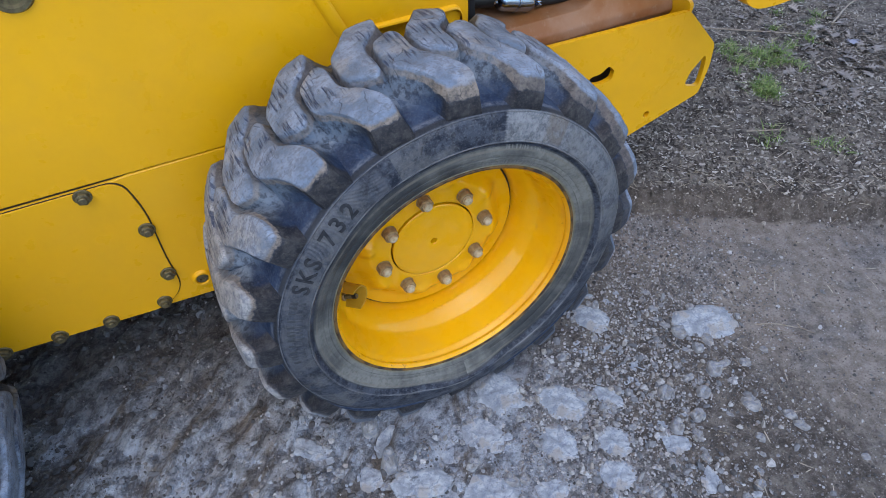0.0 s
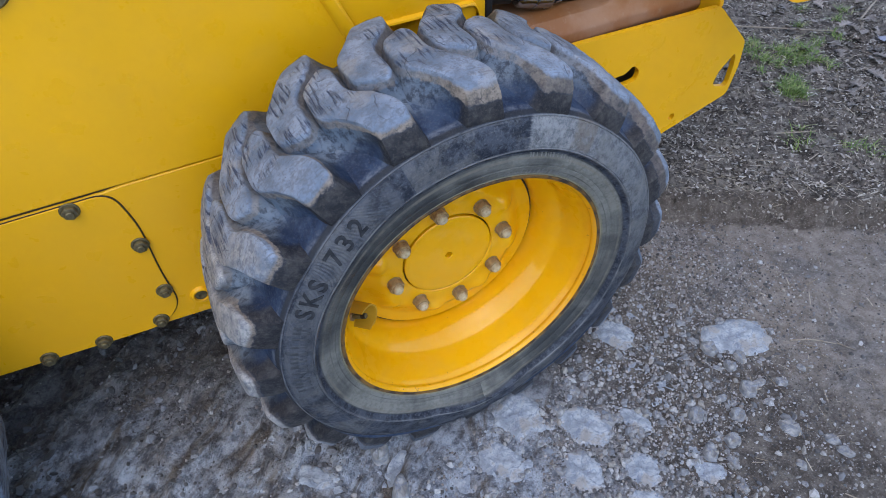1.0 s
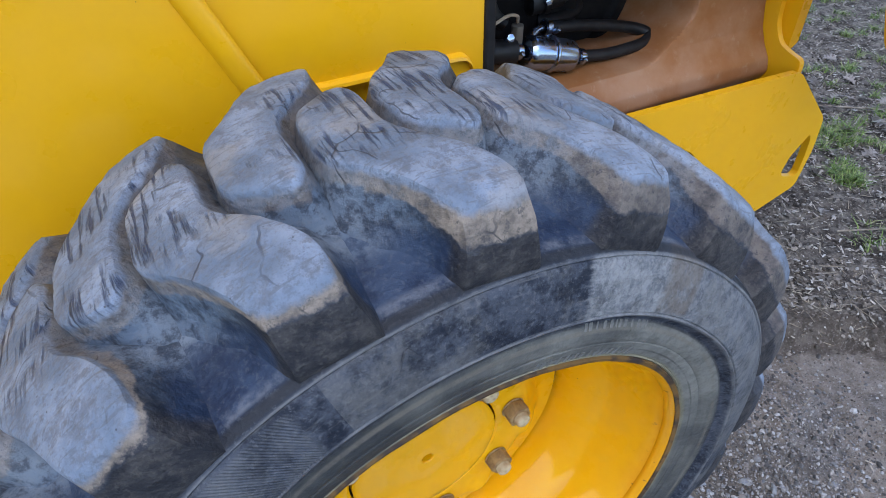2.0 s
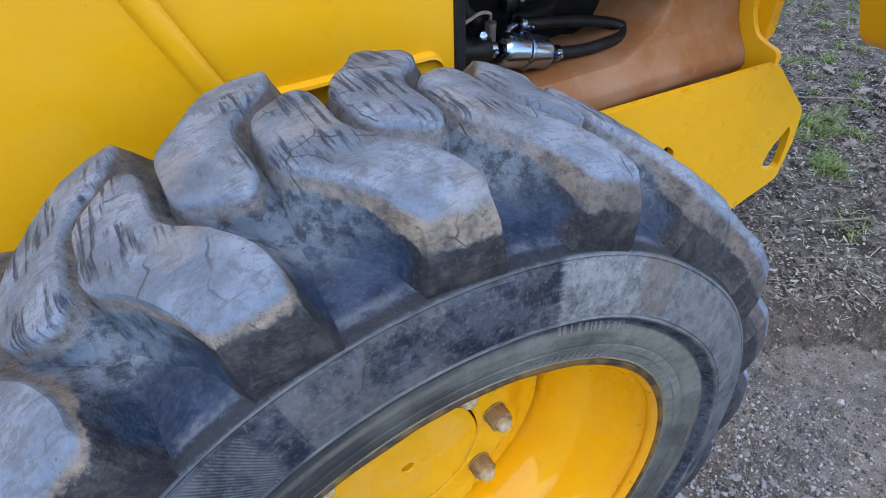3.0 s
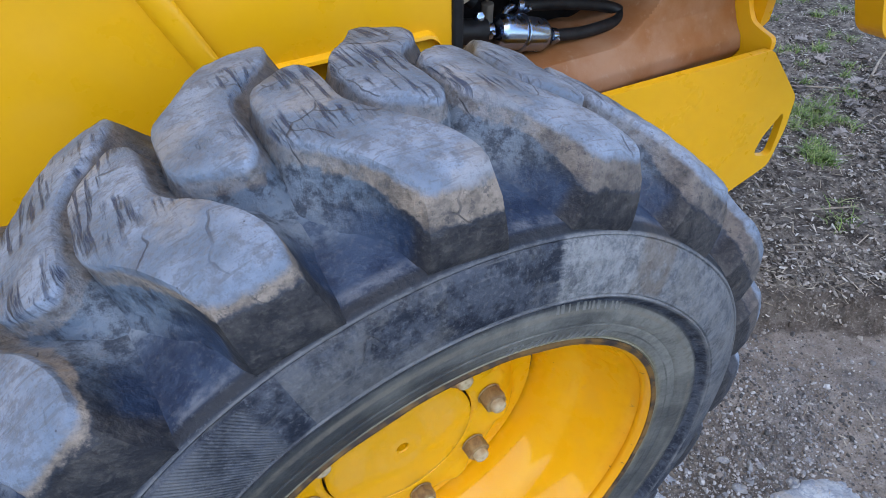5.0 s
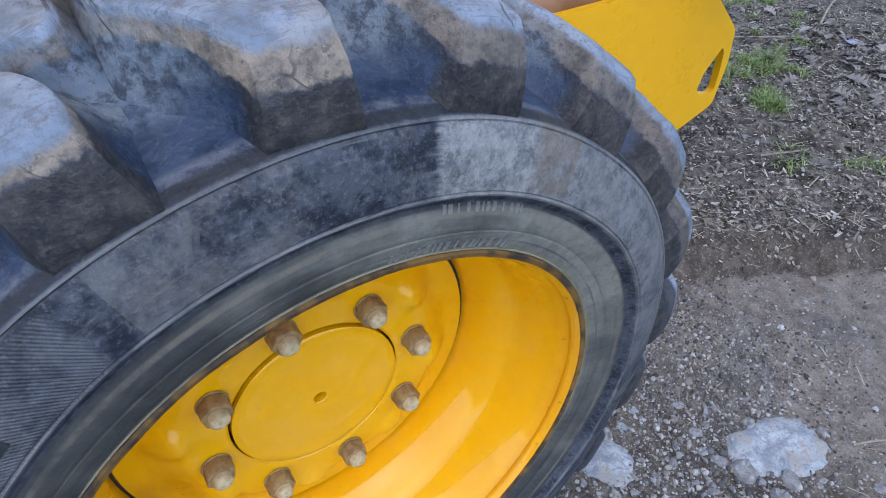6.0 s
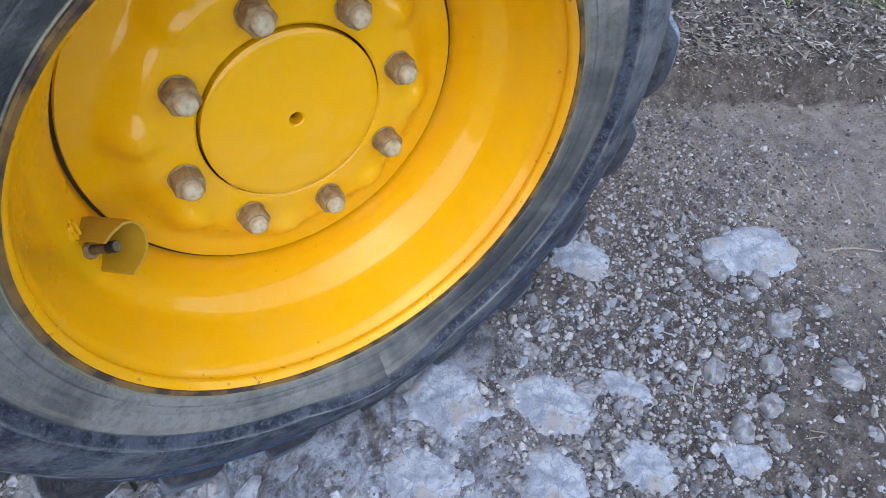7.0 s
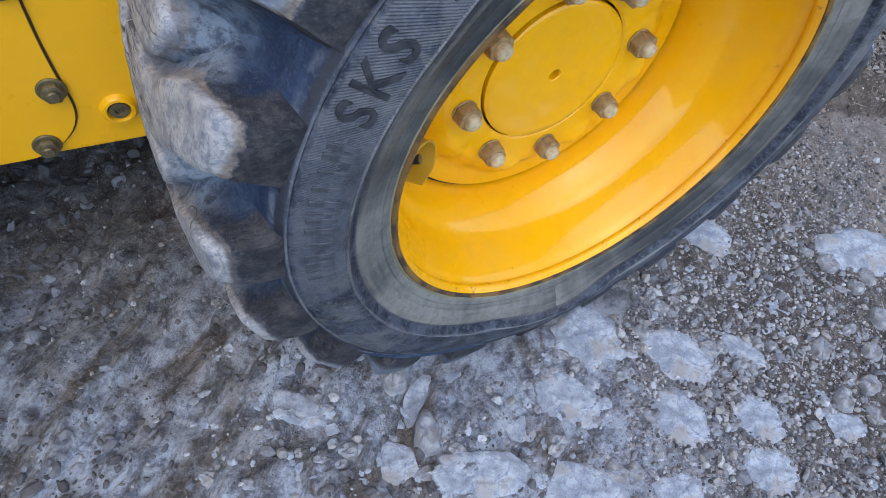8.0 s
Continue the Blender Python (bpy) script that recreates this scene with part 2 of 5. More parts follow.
def tyre_material(name, lug):
    """Black rubber with the pale dust and scuffs of a worn tyre; the hub is the object's origin and y its axis."""
    k = Nodes(name)
    x, y, z = (k.axis(i) for i in range(3))
    r = k.math("SQRT", k.math("ADD", k.math("MULTIPLY", x, x), k.math("MULTIPLY", z, z)))
    shift = k.n.new("ShaderNodeCombineXYZ")
    for i in range(3):
        k.l.new(k.math("MULTIPLY", k.any_object(), 7.0 + 3 * i), shift.inputs[i])
    moved = k.stretch(1, 1, 1, shift=shift.outputs[0])
    blot = k.noise(16.0, 5, 0.6, co=moved)
    fine = k.noise(150.0, 4, 0.6, co=moved)
    black = k.mix(k.band(blot, 0.35, 0.7), (0.010, 0.015, 0.027), (0.029, 0.039, 0.060))
    grime = k.math("MULTIPLY", k.band(k.noise(34.0, 6, 0.7, co=moved), 0.48, 0.70), 0.5)
    c = k.mix(grime, black, (0.085, 0.092, 0.105))
    grit = k.band(k.noise(300.0, 4, 0.7, co=moved), 0.52, 0.66)
    if lug:
        across = k.math("DIVIDE", k.math("SUBTRACT", y, 0.042), 0.12)
        q = k.math("MULTIPLY", across, across)
        level = k.math("ADD", r, k.math("MULTIPLY", q, k.math("ADD", 0.005, k.math("MULTIPLY", q, 0.008))))
        ragged = k.math("MULTIPLY", k.math("SUBTRACT", k.noise(60.0, 5, 0.65, co=moved), 0.5), 0.010)
        edge = k.math("ADD", level, ragged)
        top = k.band(edge, 0.3655, 0.3700)
        # dust lying in the grooves, on the inner part of the lug's flanks
        lying = k.math("MULTIPLY", k.band(k.math("ADD", y, k.math("MULTIPLY", ragged, 4.0)), -0.064, -0.025), k.math("MULTIPLY", k.band(y, 0.085, 0.010, 0.25, 1.0), k.band(k.noise(85.0, 7, 0.75, co=moved), 0.38, 0.56, 0.2, 1.0)))
        c = k.mix(lying, c, k.mix(k.band(blot, 0.35, 0.65), (0.104, 0.142, 0.198), (0.178, 0.210, 0.250)))
        ang = k.math("ARCTAN2", x, z)
        # worn brown shoulder below the flat top
        low = k.math("ADD", k.math("ADD", edge, k.math("MULTIPLY", ragged, 0.6)), k.math("MULTIPLY", k.band(y, -0.030, -0.062), k.band(ang, -0.26, -0.10, -0.0045, 0.0058)))
        tan = k.math("MULTIPLY", k.band(low, 0.3570, 0.3600), k.band(k.noise(26.0, 6, 0.7, co=moved), 0.32, 0.46, 0.35, 1.0))
        tan = k.math("MULTIPLY", k.math("MULTIPLY", tan, k.band(y, 0.02, -0.05, 0.35, 1.0)), k.band(z, -0.05, 0.20, 0.18, 1.0))
        pit = k.band(k.noise(210.0, 5, 0.75, co=moved), 0.55, 0.63)
        worn = k.mix(k.band(k.noise(90.0, 5, 0.7, co=moved), 0.35, 0.62), (0.155, 0.130, 0.110), (0.320, 0.268, 0.220))
        c = k.mix(k.math("MULTIPLY", tan, k.band(ang, 0.05, 0.38, 0.82, 0.40)), c, k.mix(k.math("MULTIPLY", pit, 0.75), worn, (0.085, 0.078, 0.074)))
        # lug tops on the tyre's left are tinted a paler beige
        pale_left = k.math("MULTIPLY", k.band(k.math("ADD", ang, k.math("MULTIPLY", k.math("SUBTRACT", k.noise(13.0, 5, 0.65), 0.5), 1.1)), -0.85, -1.15), k.band(z, -0.26, -0.12))
        # bluish black low on the flanks, towards the shoulder
        low_flank = k.math("MULTIPLY", k.math("MULTIPLY", k.band(r, 0.346, 0.334), k.band(k.math("ADD", y, k.math("MULTIPLY", ragged, 3.0)), -0.012, -0.046)), k.math("MULTIPLY", k.band(z, -0.10, 0.10, 0.3, 1.0), k.band(y, -0.077, -0.067)))
        c = k.mix(k.math("MULTIPLY", low_flank, 0.85), c, k.mix(k.band(k.noise(30.0, 6, 0.7), 0.38, 0.66), (0.011, 0.023, 0.055), (0.036, 0.060, 0.112)))
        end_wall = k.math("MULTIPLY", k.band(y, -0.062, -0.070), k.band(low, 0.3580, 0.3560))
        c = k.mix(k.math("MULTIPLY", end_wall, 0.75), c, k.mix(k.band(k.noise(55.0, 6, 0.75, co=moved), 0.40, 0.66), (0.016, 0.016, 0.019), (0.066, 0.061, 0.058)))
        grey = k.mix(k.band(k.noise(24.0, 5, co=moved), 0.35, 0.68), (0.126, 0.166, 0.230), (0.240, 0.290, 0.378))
        grey = k.mix(k.math("MULTIPLY", pale_left, 0.75), grey, k.mix(k.band(k.noise(50.0, 5, 0.7), 0.35, 0.65), (0.25, 0.235, 0.22), (0.43, 0.405, 0.37)))
        # the pale tops get fainter towards the tyre's bottom
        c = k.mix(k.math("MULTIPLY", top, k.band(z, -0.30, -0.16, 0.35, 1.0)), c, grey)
        c = k.mix(k.math("MULTIPLY", k.math("MULTIPLY", top, k.band(k.noise(85.0, 6, 0.75, co=moved), 0.47, 0.62)), 0.7), c, (0.115, 0.130, 0.165))
        c = k.mix(k.math("MULTIPLY", k.math("MULTIPLY", top, k.band(k.noise(14.0, 5, 0.6, co=moved), 0.56, 0.66)), 0.4), c, (0.33, 0.31, 0.29))
        c = k.mix(k.math("MULTIPLY", k.math("MULTIPLY", top, grit), 0.55), c, (0.115, 0.125, 0.145))
        c = k.mix(k.math("MULTIPLY", k.math("SUBTRACT", 1.0, top), k.math("MULTIPLY", grit, 0.13)), c, (0.22, 0.20, 0.18))
        nick = k.math("MULTIPLY", k.band(k.cells(190.0, co=moved), 0.16, 0.06), k.band(k.noise(40.0, 3, co=moved), 0.52, 0.60))
        c = k.mix(k.math("MULTIPLY", k.math("MULTIPLY", nick, k.band(edge, 0.358, 0.366)), 0.8), c, (0.045, 0.047, 0.055))
        # dark scuffs drawn across the tread
        rolled = k.n.new("ShaderNodeCombineXYZ")
        k.l.new(k.math("ADD", k.math("MULTIPLY", ang, 92.0), k.math("MULTIPLY", k.any_object(), 60.0)), rolled.inputs[0])
        k.l.new(k.math("MULTIPLY", y, 20.0), rolled.inputs[1])
        streak = k.noise(1.0, 5, 0.62, co=rolled.outputs[0], distortion=0.15)
        part_worn = k.math("MULTIPLY", k.band(k.noise(19.0, 2, co=moved), 0.45, 0.55), k.band(y, -0.020, 0.012))
        scuff = k.math("MULTIPLY", k.math("MULTIPLY", k.band(streak, 0.50, 0.62), top), part_worn)
        c = k.mix(k.math("MULTIPLY", scuff, 0.9), c, (0.032, 0.047, 0.092))
        scratch = k.noise(1.0, 2, 0.5, co=k.stretch(55.0, 420.0, 55.0, co=moved), distortion=0.5)
        c = k.mix(k.math("MULTIPLY", k.math("MULTIPLY", k.band(scratch, 0.60, 0.68), top), 0.45), c, (0.10, 0.105, 0.12))
        bent = k.n.new("ShaderNodeVectorMath")
        bent.operation = "ADD"
        k.l.new(moved, bent.inputs[0])
        wander = k.n.new("ShaderNodeCombineXYZ")
        for i in range(3):
            k.l.new(k.math("MULTIPLY", k.noise(30.0 + 9 * i, 2, 0.5, co=moved), 0.020), wander.inputs[i])
        k.l.new(wander.outputs[0], bent.inputs[1])
        crack = k.math("MULTIPLY", k.math("MULTIPLY", k.band(low, 0.355, 0.361), k.band(k.cells(15.0, co=bent.outputs[0], feature="DISTANCE_TO_EDGE"), 0.011, 0.004)), k.band(k.noise(17.0, 2, co=moved), 0.54, 0.60))
        c = k.mix(k.math("MULTIPLY", crack, 0.65), c, (0.035, 0.038, 0.048))
        h = k.math("SUBTRACT", k.math("ADD", fine, k.math("MULTIPLY", k.noise(48.0, 5, 0.65, co=moved), 1.6)), k.math("ADD", k.math("MULTIPLY", scuff, 0.9), k.math("MULTIPLY", crack, 0.3)))
        k.bump(h, 0.8, 0.0022)
    else:
        ang = k.math("ARCTAN2", x, z)
        polar = k.n.new("ShaderNodeCombineXYZ")
        k.l.new(k.math("MULTIPLY", ang, 0.045), polar.inputs[0])
        k.l.new(k.math("MULTIPLY", r, 2.2), polar.inputs[1])
        rings = k.noise(90.0, 7, 0.7, co=polar.outputs[0])
        turned = k.n.new("ShaderNodeCombineXYZ")
        k.l.new(ang, turned.inputs[0])
        k.l.new(k.math("MULTIPLY", r, 1.6), turned.inputs[1])
        block = k.axis(0, co=k.cells(4.2, co=turned.outputs[0], out="Color"))
        # tone round the bead: dust, with the top left's shade in it
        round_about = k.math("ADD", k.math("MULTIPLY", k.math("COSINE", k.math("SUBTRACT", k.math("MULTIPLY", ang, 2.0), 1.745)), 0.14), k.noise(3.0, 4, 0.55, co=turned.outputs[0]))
        film = k.mix(k.band(k.noise(46.0, 7, 0.75), 0.40, 0.60), (0.008, 0.012, 0.023), (0.060, 0.070, 0.093))
        c = k.mix(k.band(r, 0.3140, 0.3105, 0.0, 0.85), c, film)
        c = k.mix(k.math("MULTIPLY", grit, k.band(r, 0.330, 0.315, 0.12, 0.40)), c, (0.14, 0.15, 0.17))
        side = k.math("MULTIPLY", k.band(r, 0.266, 0.271), k.band(r, 0.3140, 0.3110))
        # chalky dust in patches that end where the mould's sections do
        dusty_arc = k.math("MULTIPLY", k.band(k.math("ADD", ang, k.math("MULTIPLY", k.math("SUBTRACT", rings, 0.5), 0.06)), 0.225, 0.250), k.band(ang, 1.9, 1.0))
        c = k.mix(k.math("MULTIPLY", k.math("MULTIPLY", k.math("MULTIPLY", side, dusty_arc), k.band(k.noise(75.0, 8, 0.85), 0.38, 0.60, 0.25, 1.0)), k.band(ang, 0.72, 0.46, 0.60, 0.95)), c, (0.245, 0.255, 0.268))
        mud = k.math("MULTIPLY", k.math("MULTIPLY", k.band(ang, 0.47, 0.50), k.band(ang, 0.625, 0.600)), k.band(r, 0.270, 0.276))
        c = k.mix(k.math("MULTIPLY", k.math("MULTIPLY", mud, k.band(k.noise(50.0, 6, 0.7), 0.32, 0.55)), 0.6), c, (0.115, 0.092, 0.072))
        chalk = k.math("MULTIPLY", side, k.math("MULTIPLY", k.band(k.math("ADD", k.math("MULTIPLY", block, 0.22), k.noise(9.0, 7, 0.75)), 0.60, 0.70), k.band(k.noise(60.0, 6, 0.75), 0.36, 0.58, 0.25, 1.0)))
        c = k.mix(k.math("MULTIPLY", chalk, 0.45), c, (0.16, 0.16, 0.158))
        c = k.mix(k.math("MULTIPLY", k.math("MULTIPLY", k.band(rings, 0.54, 0.68), side), 0.4), c, (0.14, 0.138, 0.135))
        hatch = k.math("SINE", k.math("ADD", k.math("MULTIPLY", ang, 820.0), k.math("MULTIPLY", r, 2100.0)))
        part_ribbed = k.math("MULTIPLY", k.math("MULTIPLY", side, k.band(r, 0.309, 0.306)), k.math("MULTIPLY", k.band(ang, -0.40, -0.43), k.band(ang, -1.80, -1.70)))
        ribs = k.math("MULTIPLY", hatch, part_ribbed)
        c = k.mix(k.math("MULTIPLY", k.math("MULTIPLY", part_ribbed, k.band(k.noise(30.0, 6, 0.7), 0.38, 0.60, 0.2, 1.0)), 0.55), c, (0.105, 0.112, 0.124))
        c = k.mix(k.math("MULTIPLY", k.math("MULTIPLY", k.band(ribs, 0.1, 0.8), k.band(k.noise(26.0, 5, 0.7), 0.40, 0.58)), 0.15), c, (0.16, 0.165, 0.18))
        # pale rubbed edges of the moulded rings
        for at, half, much in ((0.3118, 0.0014, 0.5), (0.2692, 0.0022, 0.75), (0.2560, 0.0020, 0.35)):
            line = k.band(k.math("ABSOLUTE", k.math("SUBTRACT", r, at)), half, half * 0.3)
            c = k.mix(k.math("MULTIPLY", k.math("MULTIPLY", line, k.band(rings, 0.36, 0.62)), much), c, (0.19, 0.195, 0.205))
        # bead: fine dust and painted shade, paler on one part of the ring, with a little stray paint at the rim
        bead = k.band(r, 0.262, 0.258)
        dust_and_shade = k.mix(k.band(k.math("ADD", round_about, k.math("MULTIPLY", k.math("SUBTRACT", rings, 0.5), 0.25)), 0.30, 0.70), (0.034, 0.037, 0.039), (0.205, 0.205, 0.186))
        c = k.mix(k.math("MULTIPLY", bead, 0.9), c, dust_and_shade)
        c = k.mix(k.math("MULTIPLY", k.math("MULTIPLY", bead, k.band(k.noise(120.0, 5, 0.7), 0.45, 0.62)), 0.35), c, (0.06, 0.062, 0.055))
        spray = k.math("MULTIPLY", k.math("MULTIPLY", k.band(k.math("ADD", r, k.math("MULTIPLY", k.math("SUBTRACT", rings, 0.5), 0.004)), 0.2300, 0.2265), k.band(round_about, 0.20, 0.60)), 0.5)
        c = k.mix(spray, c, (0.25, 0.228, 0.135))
        for at, half, much, tint in ((0.2256, 0.0016, 0.75, (0.27, 0.245, 0.17)), (0.2345, 0.0011, 0.6, (0.035, 0.035, 0.034)), (0.2548, 0.0026, 0.6, (0.17, 0.152, 0.125)), (0.2605, 0.0016, 0.7, (0.030, 0.031, 0.034))):
            line = k.band(k.math("ABSOLUTE", k.math("SUBTRACT", r, at)), half, half * 0.3)
            c = k.mix(k.math("MULTIPLY", k.math("MULTIPLY", line, k.band(k.noise(22.0, 6, 0.7), 0.36, 0.60, 0.15, 1.0)), much), c, tint)
        # the grooves between the lugs: bluish black at the shoulder, dusty further in
        floor = k.band(r, 0.3160, 0.3185)
        navy = k.mix(k.band(k.noise(30.0, 6, 0.7), 0.38, 0.66), (0.011, 0.023, 0.055), (0.036, 0.060, 0.112))
        c = k.mix(k.math("MULTIPLY", floor, 0.92), c, navy)
        c = k.mix(k.math("MULTIPLY", k.math("MULTIPLY", floor, grit), 0.12), c, (0.22, 0.22, 0.23))
        # darker ring on the step below the grooves
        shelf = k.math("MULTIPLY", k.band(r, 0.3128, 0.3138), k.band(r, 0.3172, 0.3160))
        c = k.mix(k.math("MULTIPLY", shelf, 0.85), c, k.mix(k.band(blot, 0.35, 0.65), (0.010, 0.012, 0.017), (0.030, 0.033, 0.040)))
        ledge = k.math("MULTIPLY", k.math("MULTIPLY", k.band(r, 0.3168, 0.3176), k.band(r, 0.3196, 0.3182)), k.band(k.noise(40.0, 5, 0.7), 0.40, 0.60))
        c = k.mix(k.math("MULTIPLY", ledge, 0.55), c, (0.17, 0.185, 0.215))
        reach = k.math("ADD", y, k.math("MULTIPLY", k.math("SUBTRACT", k.noise(36.0, 6, 0.7), 0.5), 0.07))
        lying = k.math("MULTIPLY", k.math("MULTIPLY", floor, k.band(reach, -0.050, -0.008)), k.math("MULTIPLY", k.band(y, 0.085, 0.010, 0.25, 1.0), k.band(k.noise(85.0, 7, 0.75), 0.38, 0.56, 0.2, 1.0)))
        c = k.mix(lying, c, k.mix(k.band(blot, 0.35, 0.65), (0.104, 0.142, 0.198), (0.178, 0.210, 0.250)))
        k.bump(k.math("ADD", k.math("ADD", fine, k.math("MULTIPLY", k.noise(55.0, 5, 0.65), 1.2)), k.math("MULTIPLY", ribs, 0.11)), 0.85, 0.0020)
    return k.done(c, k.band(blot, 0.3, 0.7, 0.50, 0.78), spec=0.28)


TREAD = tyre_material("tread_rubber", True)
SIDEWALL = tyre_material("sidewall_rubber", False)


def plain(name, colour, rough, metal=0.0, vary=0.25, scale=60.0, second=None, bump=0.2, spec=None):
    k = Nodes(name)
    f = k.band(k.noise(scale, 5, 0.6), 0.35, 0.68)
    c = k.mix(f, colour, second or tuple(v * (1 - vary) for v in colour))
    k.bump(k.noise(scale * 6, 3), bump, 0.0008)
    return k.done(c, k.band(k.noise(scale * 0.6, 4), 0.3, 0.7, rough - 0.06, rough + 0.1), metal, spec)


NUT = plain("dusty_nut_steel", (0.34, 0.235, 0.105), 0.7, second=(0.20, 0.125, 0.065), scale=150.0, spec=0.15)
STUD = plain("stud_steel", (0.52, 0.44, 0.29), 0.6, second=(0.36, 0.27, 0.16), scale=180.0, spec=0.15)
BOLT = plain("dull_bolt_steel", (0.17, 0.145, 0.075), 0.5, 0.5, second=(0.09, 0.075, 0.045), scale=150.0)
GAP = plain("dark_gap", (0.03, 0.02, 0.012), 0.8, scale=90.0)
BLACK = plain("black_rubber_hose", (0.006, 0.006, 0.007), 0.5, scale=70.0, second=(0.014, 0.014, 0.015), spec=0.3)
ENGINE_BLACK = plain("black_engine_paint", (0.004, 0.004, 0.005), 0.6, scale=40.0, second=(0.010, 0.009, 0.009), spec=0.1)
ENGINE_GREY = plain("grey_engine_metal", (0.035, 0.036, 0.040), 0.45, 0.6, scale=60.0, second=(0.012, 0.012, 0.013))
STEEL = plain("bright_steel", (0.38, 0.47, 0.62), 0.22, 1.0, vary=0.12, scale=40.0, bump=0.05)
LETTER = plain("clean_black_rubber", (0.014, 0.016, 0.021), 0.65, scale=90.0, second=(0.038, 0.041, 0.048), spec=0.25)
WORN = plain("worn_moulded_rubber", (0.022, 0.025, 0.032), 0.65, scale=60.0, second=(0.085, 0.092, 0.105), spec=0.25)
MOULD = plain("dusty_moulded_rubber", (0.10, 0.104, 0.104), 0.7, second=(0.17, 0.17, 0.16), scale=90.0)
SENDER = plain("brown_plastic_plug", (0.11, 0.095, 0.075), 0.5)
CABLE = plain("tan_cable", (0.40, 0.33, 0.24), 0.6)


def tank_material():
    k = Nodes("brown_plastic")
    dusty = k.band(k.noise(9.0, 6, 0.6), 0.40, 0.66)
    c = k.mix(dusty, (0.27, 0.108, 0.032), (0.34, 0.182, 0.098))
    c = k.mix(k.math("MULTIPLY", k.band(k.noise(60.0, 6, 0.7), 0.55, 0.75), 0.4), c, (0.42, 0.30, 0.21))
    k.bump(k.noise(240.0, 3), 0.15, 0.0006)
    return k.done(c, k.band(k.noise(20.0, 4), 0.3, 0.7, 0.42, 0.62))


TANK = tank_material()


def ground_material():
    k = Nodes("packed_dirt")
    x, y = k.axis(0), k.axis(1)
    bank = k.math("ADD", k.math("MULTIPLY", k.math("SUBTRACT", x, 0.674), 0.537), k.math("MULTIPLY", k.math("SUBTRACT", y, 0.186), 0.844))
    wob = k.math("ADD", bank, k.math("MULTIPLY", k.math("SUBTRACT", k.noise(16.0, 6, 0.65), 0.5), 0.10))
    coarse, mid, fine = k.noise(4.0, 6, 0.6), k.noise(30.0, 6, 0.7), k.noise(190.0, 5, 0.7)
    sand = k.mix(k.band(mid, 0.35, 0.68), (0.178, 0.151, 0.130), (0.30, 0.268, 0.238))
    grey = k.mix(k.band(mid, 0.38, 0.66), (0.074, 0.064, 0.057), (0.178, 0.158, 0.140))
    # grey compacted stone dust near the wheels, browner dirt towards the bank
    f = k.band(k.math("ADD", k.math("ADD", x, k.math("MULTIPLY", y, 0.35)), k.math("MULTIPLY", k.math("SUBTRACT", coarse, 0.5), 0.5)), 0.38, 0.66)
    c = k.mix(f, grey, sand)
    patch = k.math("MULTIPLY", k.band(k.noise(5.0, 5, 0.6), 0.50, 0.60), f)
    c = k.mix(k.math("MULTIPLY", patch, 0.7), c, k.mix(k.band(mid, 0.38, 0.62), (0.10, 0.092, 0.09), (0.21, 0.20, 0.195)))
    far = k.math("SQRT", k.math("ADD", k.math("MULTIPLY", x, x), k.math("MULTIPLY", y, y)))
    about = k.band(far, 2.2, 1.2, 0.15, 1.0)
    # pale stone dust trodden into plates
    slant = k.n.new("ShaderNodeCombineXYZ")
    k.l.new(k.math("MULTIPLY", k.math("ADD", x, y), 0.40), slant.inputs[0])
    k.l.new(k.math("SUBTRACT", x, y), slant.inputs[1])
    # rises under the machine, where pale dust thins and shade is painted
    under_machine = k.math("ADD", y, k.math("ADD", k.math("MULTIPLY", x, 0.22), k.math("MULTIPLY", k.math("SUBTRACT", k.noise(7.0, 6, 0.65), 0.5), 0.42)))
    smear = k.math("MULTIPLY", k.band(k.noise(9.0, 8, 0.68, co=slant.outputs[0], distortion=0.6), 0.37, 0.53), k.math("MULTIPLY", k.band(x, 0.34, -0.05), k.band(under_machine, 0.20, -0.05, 0.30, 1.0)))
    lean = k.math("MULTIPLY", k.band(k.noise(34.0, 6, 0.7, co=slant.outputs[0], distortion=0.4), 0.50, 0.62), k.band(x, 0.0, -0.3))
    c = k.mix(k.math("MULTIPLY", k.math("MULTIPLY", smear, about), 0.85), c, k.mix(k.band(k.noise(30.0, 8, 0.75), 0.38, 0.58), (0.124, 0.140, 0.172), (0.43, 0.475, 0.540)))
    earth = k.math("MULTIPLY", k.math("MULTIPLY", k.band(k.noise(6.0, 7, 0.7), 0.50, 0.60), k.band(x, 0.1, -0.2)), about)
    c = k.mix(k.math("MULTIPLY", earth, 0.4), c, k.mix(k.band(mid, 0.36, 0.64), (0.085, 0.068, 0.052), (0.20, 0.168, 0.132)))
    # shade below the machine, mixed into the dirt's colour
    machine_shade = k.math("MULTIPLY", k.math("MULTIPLY", k.band(under_machine, -0.02, 0.14), k.band(x, 0.1, -0.2)), about)
    c = k.mix(k.math("MULTIPLY", machine_shade, 0.1), c, k.mix(k.band(mid, 0.36, 0.66), (0.026, 0.023, 0.021), (0.085, 0.076, 0.070)))
    c = k.mix(k.math("MULTIPLY", k.math("MULTIPLY", lean, about), 0.5), c, (0.045, 0.047, 0.055))
    # litter-covered bank, with a darker brown band along its broken face
    mulch = k.mix(k.band(mid, 0.35, 0.65), (0.052, 0.042, 0.036), (0.22, 0.194, 0.168))
    mulch = k.mix(k.math("MULTIPLY", k.band(k.noise(8.0, 6, 0.65), 0.50, 0.62), 0.7), mulch, k.mix(k.band(mid, 0.4, 0.6), (0.025, 0.021, 0.018), (0.085, 0.073, 0.064)))
